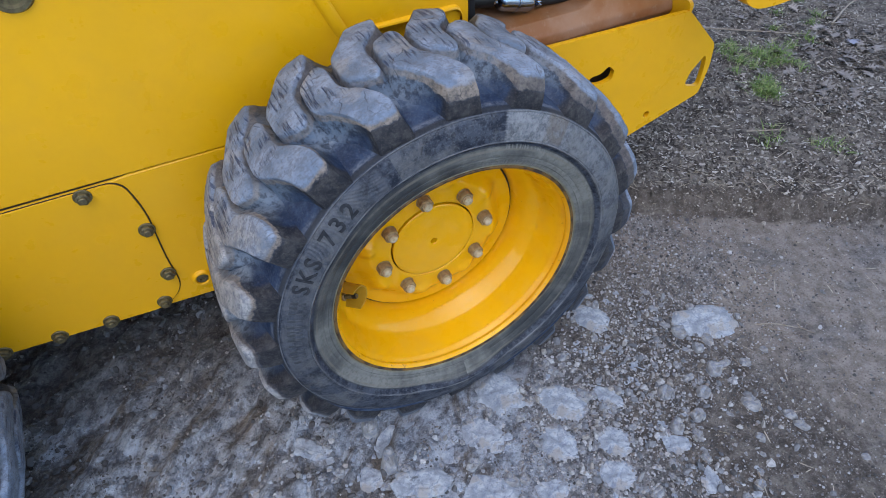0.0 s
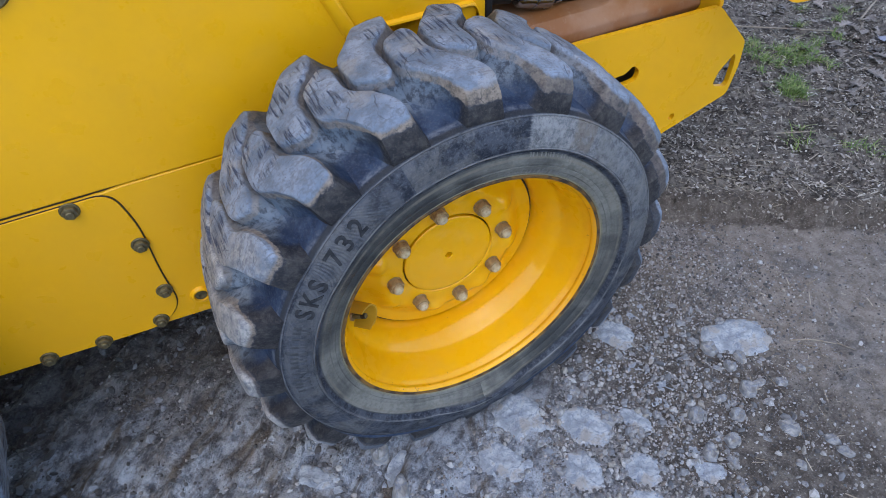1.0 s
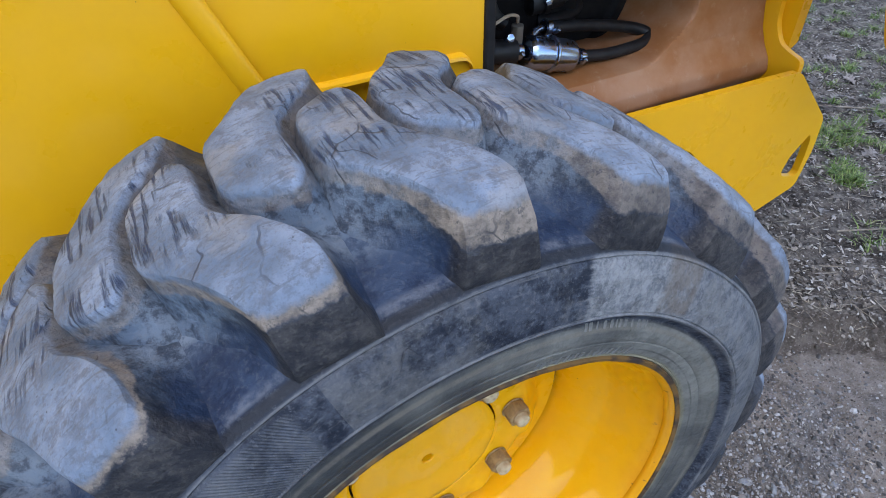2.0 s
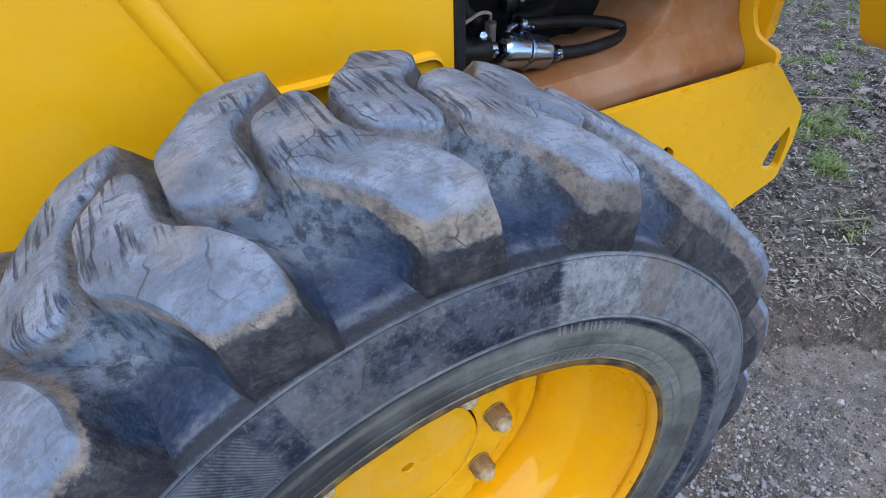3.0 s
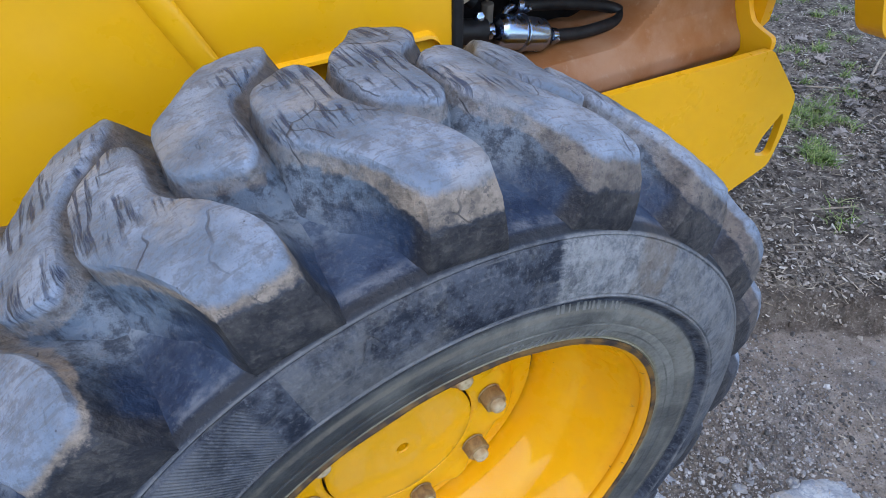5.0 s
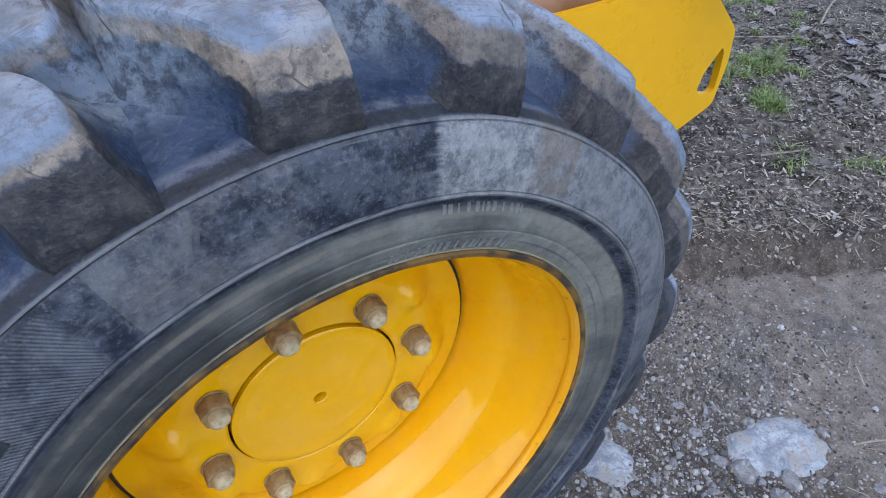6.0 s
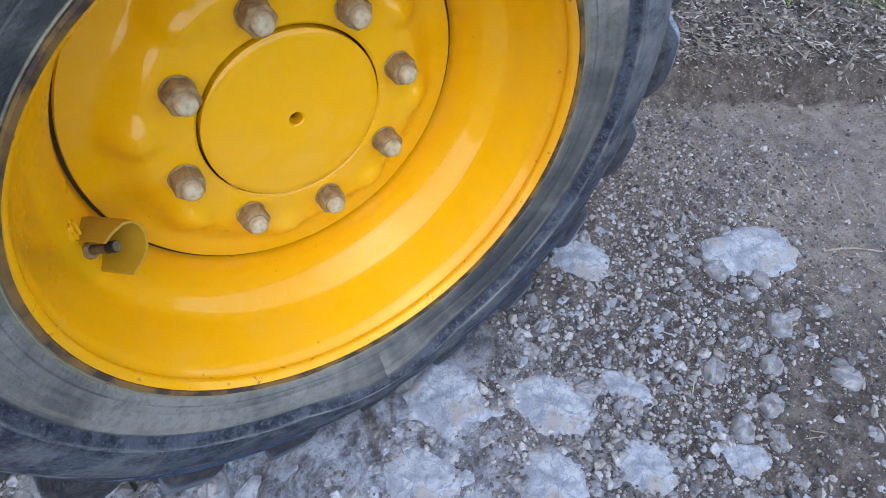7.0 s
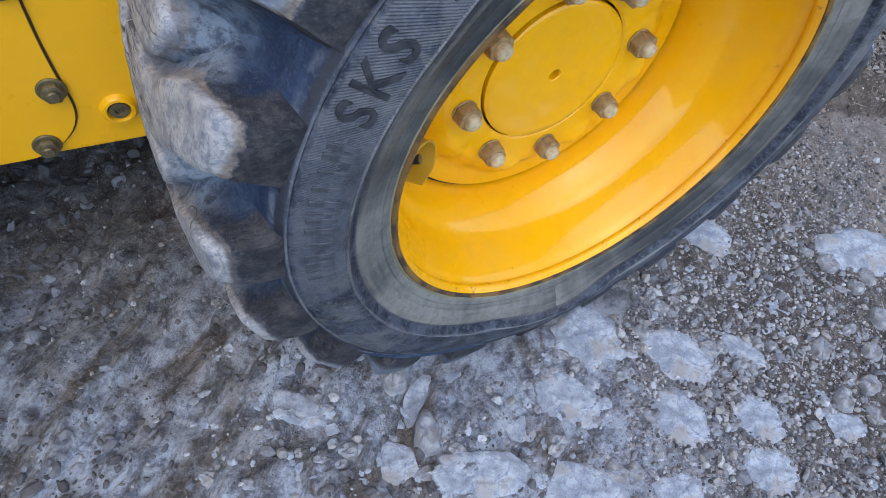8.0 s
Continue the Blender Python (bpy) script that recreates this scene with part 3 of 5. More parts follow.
    c = k.mix(k.band(wob, 0.015, 0.045), c, mulch)
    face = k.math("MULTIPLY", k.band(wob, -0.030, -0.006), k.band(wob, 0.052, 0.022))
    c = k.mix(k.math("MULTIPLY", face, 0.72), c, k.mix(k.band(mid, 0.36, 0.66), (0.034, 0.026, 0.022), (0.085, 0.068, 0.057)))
    c = k.mix(k.math("MULTIPLY", k.band(fine, 0.52, 0.68), 0.35), c, (0.40, 0.375, 0.35))
    c = k.mix(k.math("MULTIPLY", k.band(fine, 0.46, 0.32), 0.45), c, (0.035, 0.03, 0.028))
    ridge = k.math("MULTIPLY", k.math("MULTIPLY", k.noise(13.0, 5, 0.62, co=slant.outputs[0], distortion=0.5), k.band(x, 0.15, -0.15)), k.math("MULTIPLY", about, 5.0))
    k.bump(k.math("ADD", k.math("ADD", k.math("MULTIPLY", mid, 1.6), fine), ridge), 0.9, 0.006)
    return k.done(c, 0.92, spec=0.2)


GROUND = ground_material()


def stone_material(name, unit, low=(0.222, 0.246, 0.280), high=(0.415, 0.450, 0.488)):
    """unit: metres for each unit of the mesh."""
    k = Nodes(name)
    k.co = k.stretch(unit, unit, unit)
    c = k.mix(k.band(k.noise(45.0, 6, 0.65), 0.36, 0.66), low, high)
    vein = k.band(k.math("ABSOLUTE", k.math("SUBTRACT", k.noise(38.0, 4, 0.6, distortion=0.6), 0.5)), 0.03, 0.004)
    c = k.mix(k.math("MULTIPLY", vein, 0.55), c, (0.15, 0.18, 0.245))
    c = k.mix(k.math("MULTIPLY", k.band(k.noise(22.0, 6, 0.65), 0.53, 0.62), 0.65), c, (0.27, 0.24, 0.205))
    c = k.mix(k.math("MULTIPLY", k.band(k.noise(220.0, 3), 0.43, 0.33), 0.55), c, (0.15, 0.16, 0.20))
    k.bump(k.math("ADD", k.noise(60.0, 6, 0.7), k.math("MULTIPLY", k.cells(70.0), 0.6)), 0.55, 0.0025)
    return k.done(c, 0.85, spec=0.25)


STONE = stone_material("pale_stone", 1.0)
PEBBLE = stone_material("pale_pebble", 0.014, (0.19, 0.190, 0.192), (0.385, 0.380, 0.375))


def scatter_material(name, stops, rough=0.85):
    k = Nodes(name)
    c = k.ramp(k.island(), stops)
    c = k.mix(k.math("MULTIPLY", k.band(k.noise(260.0, 4, 0.65), 0.4, 0.62), 0.35), c, (0.10, 0.09, 0.08))
    return k.done(c, rough, spec=0.25)


GRAVEL = scatter_material("gravel", [(0.0, (0.05, 0.049, 0.050)), (0.3, (0.12, 0.119, 0.124)), (0.5, (0.27, 0.272, 0.285)), (0.64, (0.22, 0.19, 0.17)), (0.82, (0.46, 0.465, 0.48)), (1.0, (0.38, 0.36, 0.34))])
CHIPS = scatter_material("bark_chips", [(0.0, (0.022, 0.018, 0.015)), (0.3, (0.075, 0.062, 0.053)), (0.5, (0.30, 0.27, 0.235)), (0.85, (0.50, 0.46, 0.41)), (0.97, (0.56, 0.54, 0.51)), (1.0, (0.08, 0.065, 0.055))])
CHIPPINGS = scatter_material("chippings", [(0.0, (0.12, 0.126, 0.142)), (0.4, (0.24, 0.248, 0.266)), (0.7, (0.33, 0.312, 0.285)), (1.0, (0.46, 0.47, 0.485))])
SOIL = scatter_material("soil_crumbs", [(0.0, (0.030, 0.024, 0.020)), (0.3, (0.11, 0.093, 0.080)), (0.6, (0.21, 0.185, 0.162)), (0.9, (0.34, 0.31, 0.28)), (1.0, (0.48, 0.465, 0.45))])
CLOD = scatter_material("dirt_clods", [(0.0, (0.065, 0.063, 0.065)), (0.5, (0.12, 0.121, 0.130)), (0.85, (0.17, 0.174, 0.188)), (1.0, (0.27, 0.285, 0.315))])
CRUMBS = scatter_material("leaf_crumbs", [(0.0, (0.09, 0.072, 0.06)), (0.5, (0.20, 0.172, 0.146)), (0.85, (0.30, 0.27, 0.24)), (1.0, (0.42, 0.40, 0.385))])
STRAW = scatter_material("straw", [(0.0, (0.22, 0.18, 0.13)), (0.5, (0.35, 0.30, 0.23)), (1.0, (0.50, 0.45, 0.37))])
GRASS = scatter_material("grass", [(0.0, (0.075, 0.125, 0.03)), (0.45, (0.145, 0.235, 0.05)), (0.8, (0.25, 0.345, 0.10)), (1.0, (0.38, 0.36, 0.20))], 0.6)
LEAF = plain("dry_leaf", (0.22, 0.19, 0.165), 0.7, second=(0.38, 0.35, 0.335), scale=30.0)
PALE_LEAF = plain("pale_leaf", (0.42, 0.44, 0.56), 0.7, second=(0.55, 0.56, 0.66), scale=30.0)
TWIG = plain("dry_twig", (0.20, 0.16, 0.12), 0.8, second=(0.32, 0.28, 0.23), scale=80.0)


# ---- ground ----
def bank_distance(x, y):
    return (x - 0.674) * 0.537 + (y - 0.186) * 0.844


def height(x, y):
    """The ground's height: a flat drive, and a low crumbling bank with rough litter beyond it."""
    x, y = np.asarray(x, float), np.asarray(y, float)
    d = bank_distance(x, y) + 0.014 * vnoise(x, y, 0.13, 3) + 0.009 * vnoise(x, y, 0.045, 4) + 0.004 * vnoise(x, y, 0.018, 14)
    near = np.exp(-((x * x + y * y) / 9.0))
    h = 0.052 * fade(-0.012, 0.026, d) + 0.030 * fade(0.1, 0.6, d) - 0.006 * fade(-0.16, -0.05, d) * fade(0.02, -0.03, d)
    rough = 0.25 + 0.75 * fade(0.0, 0.1, d) + 1.3 * fade(0.0, -0.25, x) * fade(-0.45, -0.15, y)
    h += near * rough * (0.008 * vnoise(x, y, 0.11, 5) + 0.005 * vnoise(x, y, 0.045, 6) + 0.0025 * vnoise(x, y, 0.02, 7))
    scraped = near * fade(0.02, -0.22, x) * fade(-0.5, -0.2, y)
    h += scraped * (0.014 * vnoise((x + y) * 0.4, x - y, 0.042, 9) + 0.006 * vnoise((x + y) * 0.6, x - y, 0.018, 10))
    h += 0.006 * near * vnoise(x, y, 0.5, 8) * fade(-0.3, -0.5, y)
    return h


def axis_steps(lo, hi, step, far):
    mid = list(np.arange(lo, hi + step / 2, step))
    out, g, d = [], step, 0.0
    while d < far:
        g *= 1.22
        d += g
        out.append(d)
    return [lo - v for v in reversed(out)] + mid + [hi + v for v in out]


def build_ground():
    xs, ys = np.array(axis_steps(-1.1, 2.3, 0.0085, 400.0)), np.array(axis_steps(-0.75, 1.2, 0.0085, 400.0))
    X, Y = np.meshgrid(xs, ys)
    Z = height(X, Y)
    nx, ny = len(xs), len(ys)
    co = np.stack([X, Y, Z], -1).reshape(-1, 3)
    i = np.arange(nx * ny).reshape(ny, nx)
    quads = np.stack([i[:-1, :-1], i[:-1, 1:], i[1:, 1:], i[1:, :-1]], -1).reshape(-1, 4)
    me = bpy.data.meshes.new("ground")
    me.from_pydata(co.tolist(), [], quads.tolist())
    me.polygons.foreach_set("use_smooth", np.ones(len(quads), bool))
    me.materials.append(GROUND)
    tagged(new("ground", me), "packed grey-brown dirt drive with crushed stone and a low bank", "ground", kind="structure")


build_ground()


# ---- the loader ----
HUB = Vector((0.0, 0.0, 0.35))
REAR_X = -1.078
loader = tagged(new("skid_steer_loader"), "yellow compact loader with dusty black tyres standing on dirt", "loader")

# tyre: crown radius, squashed radius over the ground, middle plane
CROWN, LOADED, MID = 0.3735, 0.352, 0.042
BEAD = 0.225


def flare(up, r):
    """How far the loaded tyre's sides stand out, below its upper part."""
    return 0.013 * float(fade(0.95, 0.60, up)) * float(fade(0.235, 0.275, r))


def squash(p):
    """Flattens the tyre where it stands on the ground and lets its sides bulge."""
    x, y, z = p
    r = math.hypot(x, z)
    y += flare(z / r, r) * max(-1.0, min(1.0, (y - MID) / 0.1))
    swell = 1 + 0.05 * float(fade(-0.35, -0.8, z / r)) * float(fade(0.300, 0.318, r)) * float(fade(0.358, 0.345, r))
    x, z, r = x * swell, z * swell, r * swell
    if z < 0 and r > BEAD:
        g = LOADED / (-z / r)
        if g < CROWN:
            k = (g - BEAD) / (CROWN - BEAD)
            u = (r - BEAD) / (CROWN - BEAD)
            s = (BEAD + (r - BEAD) * k) / r
            y += math.copysign(0.065 * (1 - k) * math.sin(math.pi * min(u, 1.0)), y - MID)
            return Vector((x * s, y, z * s))
    return Vector((x, y, z))


# the lug's two long sides from its nose to the shoulder: degrees round the tyre, and y
LUG_LEAD = [(-2.5, 0.087), (-3.9, 0.076), (-3.7, 0.022), (-5.4, 0.001), (-8.0, -0.014), (-10.5, -0.041), (-11.2, -0.061), (-10.9, -0.0680)]
LUG_TRAIL = [(2.5, 0.068), (2.9, 0.058), (3.1, 0.006), (-0.9, -0.026), (-2.9, -0.049), (-4.2, -0.0655)]
# the far row wears to blunter noses
FAR_LEAD = [(-3.1, 0.088), (-4.2, 0.077), (-3.8, 0.022)] + LUG_LEAD[3:]
DEG = math.radians(1) * CROWN


def stations(line, n):
    """n points at even steps along a line of (degrees, y), in metres."""
    p = np.array([(a * DEG, y) for a, y in line])
    d = np.concatenate([[0], np.cumsum(np.hypot(*np.diff(p, axis=0).T))])
    t = np.linspace(0, d[-1], n)
    q = np.column_stack([np.interp(t, d, p[:, 0]), np.interp(t, d, p[:, 1])])
    q[1:-1] = q[1:-1] * 0.7 + (q[:-2] + q[2:]) * 0.15
    return q


SECTION = [(0.2205, -0.0740), (0.2222, -0.0795), (0.2240, -0.0826), (0.2258, -0.0846), (0.2268, -0.0836), (0.2280, -0.0848), (0.2335, -0.0868), (0.2410, -0.0884), (0.2420, -0.0878), (0.2435, -0.0888), (0.2490, -0.0892), (0.2545, -0.0884), (0.2595, -0.0866), (0.2622, -0.0858), (0.2655, -0.0878), (0.2680, -0.0912), (0.2694, -0.0918), (0.2706, -0.0904), (0.2718, -0.0914),
           (0.278, -0.0908), (0.286, -0.0895), (0.295, -0.0872), (0.304, -0.0842), (0.3085, -0.0822), (0.3098, -0.0804), (0.3112, -0.0812), (0.3126, -0.0806), (0.3138, -0.0786), (0.3158, -0.0762), (0.3172, -0.0725), (0.3190, -0.0660), (0.3220, -0.0540), (0.3275, -0.0350), (0.3355, -0.0080), (0.3415, 0.018), (0.3435, MID)]


def tyre_profile():
    """From the bead that faces the viewer over the crown to the other bead."""
    return SECTION + [(r, 2 * MID - y) for r, y in reversed(SECTION[:-1])]


def groove_floor(y):
    """The radius of the tread's floor at y on the near half."""
    y = min(y, 2 * MID - y)
    edge = [p for p in SECTION if p[0] > 0.3165]
    return float(np.interp(y, [p[1] for p in edge], [p[0] for p in edge]))


def build_lug(inner, variant, theta):
    """One tread lug, turned round the hub to theta and squashed with the tyre."""
    n, m = 25, 11
    lead, trail = stations(FAR_LEAD if inner else LUG_LEAD, n), stations(LUG_TRAIL, n)
    w = np.linspace(0, 1, m)
    flat = lead[:, None] * (1 - w)[None, :, None] + trail[:, None] * w[None, :, None]
    square = flat.copy()
    # round the four corners
    for a, b, u, v in ((0, 0, 1, 1), (0, m - 1, 1, -1), (n - 1, 0, -1, 1), (n - 1, m - 1, -1, -1)):
        flat[a, b] += ((flat[a + u, b] - flat[a, b]) + (flat[a, b + v] - flat[a, b])) * 0.45
    border = [(0, c) for c in range(m)] + [(r, m - 1) for r in range(1, n)] + [(n - 1, c) for c in range(m - 2, -1, -1)] + [(r, 0) for r in range(n - 2, 0, -1)]
    raw = np.array([square[a, b] for a, b in border])
    ring0 = np.array([flat[a, b] for a, b in border])
    for _ in range(2):
        ring0 = ring0 * 0.5 + (np.roll(ring0, 1, 0) + np.roll(ring0, -1, 0)) * 0.25
    for (a, b), q in zip(border, ring0):
        flat[a, b] = q
    k = len(border)
    d = np.roll(ring0, -1, 0) - np.roll(ring0, 1, 0)
    area = np.sum(ring0[:, 0] * np.roll(ring0[:, 1], -1) - np.roll(ring0[:, 0], -1) * ring0[:, 1])
    normal = np.column_stack([d[:, 1], -d[:, 0]]) * (1 if area > 0 else -1)
    normal /= np.linalg.norm(normal, axis=1)[:, None]
    bm = bmesh.new()

    def put(x, y, r, rough=1.0):
        at = Vector((x, y, variant * 0.37))
        wear = rough * (0.0011 * noise.noise(at * 45) + 0.0008 * noise.noise(at * 120) + 0.0004 * noise.noise(at * 300))
        a = math.pi / 2 + x / CROWN
        r += wear
        return bm.verts.new((r * math.cos(a), 2 * MID - y if inner else y, r * math.sin(a)))

    def crown(y):
        q = ((y - MID) / 0.12) ** 2
        return CROWN - 0.006 * q - 0.008 * q * q

    top = [[None] * m for _ in range(n)]
    for a in range(n):
        for b in range(m):
            x, y = flat[a, b]
            e = min(a, b, n - 1 - a, m - 1 - b)
            top[a][b] = put(x, y, crown(y) - (0.0013, 0.0002, 0, 0, 0)[min(e, 4)])
    for a in range(n - 1):
        for b in range(m - 1):
            bm.faces.new((top[a][b], top[a][b + 1], top[a + 1][b + 1], top[a + 1][b]))
    last = [top[a][b] for a, b in border]
    # side walls: step out, step down; the shoulder end runs down to the sidewall
    walls = ((0.0010, 0.07, 0.0020, 0.0016), (0.0022, 0.20, 0.0070, 0.0050), (0.0046, 0.42, 0.0165, 0.0090), (0.0085, 0.68, 0.0290, 0.0118), (0.0130, 0.88, 0.0380, 0.0130), (0.0190, 1.00, 0.0455, 0.0136), (0.0230, 1.10, 0.0530, 0.0115))
    for off, share, end_drop, end_out in walls:
        ring = []
        sharp = float(fade(0.1, 0.6, share))
        for (a, b), soft_q, hard_q, nv in zip(border, ring0, raw, normal):
            near_end = float(fade(-0.033, -0.054, hard_q[1]))
            q = soft_q * (1 - sharp * near_end) + hard_q * sharp * near_end
            e = 1.0 if a == n - 1 else float(fade(n - 4.5, n - 1, a))
            ragged = 1 + 0.25 * noise.noise(Vector((q[0] * 70, q[1] * 70, variant * 3.1 + off * 300)))
            o = off * ragged * (1 - 0.5 * float(fade(-0.01, -0.06, q[1])))
            if b == 0 and 0 < a < n - 1:
                o *= 1 + 0.9 * sharp * float(fade(0.05, 0.0, q[1])) * float(fade(-0.062, -0.028, q[1]))
            if inner and b < 3:
                o *= 1 + 1.6 * float(fade(0.0, -0.05, q[1]))
            x, y = q[0] + nv[0] * o, q[1] + nv[1] * o * (1 - e) - e * end_out
            depth = (crown(q[1]) - groove_floor(y)) * share
            ring.append(put(x, y, crown(q[1]) - depth * (1 - e) - end_drop * e, 0.8))
        for i in range(k):
            bm.faces.new((last[i], last[(i + 1) % k], ring[(i + 1) % k], ring[i]))
        last = ring
    turn = Matrix.Rotation(radians(90 - theta), 3, "Y")
    for v in bm.verts:
        v.co = squash(turn @ v.co)
    return bm


LUGS = 20
PITCH = 360.0 / LUGS
NOSE = 96.2


def build_tyre(x, label, phase):
    bm = lathe(tyre_profile(), 160)
    for v in bm.verts:
        v.co = squash(v.co)
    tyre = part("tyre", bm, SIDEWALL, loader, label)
    tyre.location = (x, 0, HUB.z)
    for inner in (False, True):
        for i in range(LUGS):
            theta = (phase + i * PITCH + (PITCH / 2 if inner else 0)) % 360
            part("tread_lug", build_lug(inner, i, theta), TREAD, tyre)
    return tyre


front_tyre = build_tyre(0.0, "worn dusty black lugged tyre", NOSE)
build_tyre(REAR_X, "worn dusty black lugged rear tyre", NOSE + 5.0)

RIM_PROFILE = [(0.2205, -0.0740), (0.2224, -0.0780), (0.2222, -0.0815), (0.2206, -0.0832), (0.2188, -0.0828), (0.2172, -0.0805), (0.2150, -0.0778), (0.2146, -0.0748), (0.2160, -0.0722), (0.2154, -0.0696), (0.2132, -0.0665), (0.2112, -0.0600), (0.2080, -0.0490), (0.2046, -0.0370), (0.2012, -0.0240), (0.1990, -0.0155), (0.1962, -0.0098),
               (0.1925, -0.0058), (0.1880, 0.0005), (0.1838, 0.0080), (0.1800, 0.0165), (0.1776, 0.0225), (0.1758, 0.0300), (0.1745, 0.0430), (0.1745, 0.16), (0.19, 0.18), (0.21, 0.20), (0.222, 0.21)]


def disc_height(r, a):
    """How far the dished wheel disc lies in, with soft bosses round each nut and dimples between them."""
    y = float(np.interp(r, [0, 0.116, 0.122, 0.130, 0.140, 0.147, 0.152, 0.158, 0.1735], [0.0215, 0.0222, 0.0236, 0.0285, 0.0355, 0.0388, 0.0398, 0.0402, 0.0412]))
    for i in range(8):
        t = radians(99.2 - 45 * i)
        d = math.hypot(r * math.cos(a) - 0.1016 * math.cos(t), r * math.sin(a) - 0.1016 * math.sin(t))
        y -= 0.0010 * math.exp(-((d / 0.017) ** 4))
        t += radians(22.5)
        d = math.hypot(r * math.cos(a) - 0.130 * math.cos(t), r * math.sin(a) - 0.130 * math.sin(t))
        y -= 0.0085 * math.exp(-((d / 0.0165) ** 3))
    return y


def build_wheel(x):
    wheel = part("wheel", lathe(RIM_PROFILE, 128), RIM_YELLOW, loader, "glossy yellow steel wheel rim")
    wheel.location = (x, 0, HUB.z)
    lip = lathe([(0.2192, -0.0805), (0.2226, -0.0812), (0.2246, -0.0836), (0.2232, -0.0856), (0.2194, -0.0842)], 128, closed=True)
    for v in lip.verts:
        v.co.y += 0.0009 * noise.noise(v.co * 40)
    part("rim_lip", lip, RIM_EDGE, wheel, "rusty worn rim edge")
    bm = bmesh.new()
    radii = [0.0815, 0.084, 0.09, 0.096, 0.102, 0.108, 0.112, 0.116, 0.119] + [0.1215 + 0.0025 * i for i in range(14)] + [0.158, 0.163, 0.168, 0.1705, 0.1715]
    segs, rings = 288, []
    for j, r in enumerate(radii):
        drop = 0.002 if j in (0, len(radii) - 1) else 0.0
        rings.append([bm.verts.new((r * math.cos(2 * math.pi * i / segs), disc_height(r, 2 * math.pi * i / segs) + drop, r * math.sin(2 * math.pi * i / segs))) for i in range(segs)])
    for u, v in zip(rings, rings[1:]):
        for i in range(segs):
            bm.faces.new((u[i], u[(i + 1) % segs], v[(i + 1) % segs], v[i]))
    part("wheel_disc", bm, RIM_YELLOW, wheel)
    part("seam", lathe([(0.1705, 0.0445), (0.1755, 0.0445)], 96), GAP, wheel, "dark gap round the disc")
    cap = lathe([(0.0060, 0.0320), (0.0060, 0.0204), (0.0072, 0.0192), (0.03, 0.0187), (0.070, 0.0188), (0.0770, 0.0192), (0.0794, 0.0210), (0.0794, 0.0400)], 96)
    part("hub_cap", cap, RIM_YELLOW, wheel)
    part("hub_gap", lathe([(0.0, 0.034), (0.083, 0.034)], 64), GAP, wheel, "dark gap round the hub cap")
    nut = finish("lug_nut", prism(6, 0.0136, 0.0140, 0.0018), NUT)
    washer = finish("washer", lathe([(0.006, 0.0), (0.0128, 0.0), (0.0135, -0.0006), (0.0128, -0.0015), (0.006, -0.0015)], 28), NUT)
    stud = finish("stud", lathe([(0.0084, 0.0), (0.0084, -0.0050), (0.0079, -0.0072), (0.0062, -0.0086), (0.0034, -0.0093), (0.0, -0.0095)], 20), STUD)
    for i in range(8):
        t = radians(99.2 - 45 * i)
        at = Vector((0.1016 * math.cos(t), 0.0205, 0.1016 * math.sin(t)))
        for me, lift in ((washer, 0.0), (nut, -0.001), (stud, -0.0135)):
            ob = part(me.name.split(".")[0], me, None, wheel)
            ob.location = at + Vector((0, lift, 0))
            ob.rotation_euler = (0, i * 1.7, 0)
    return wheel


front_wheel = build_wheel(0.0)
build_wheel(REAR_X)


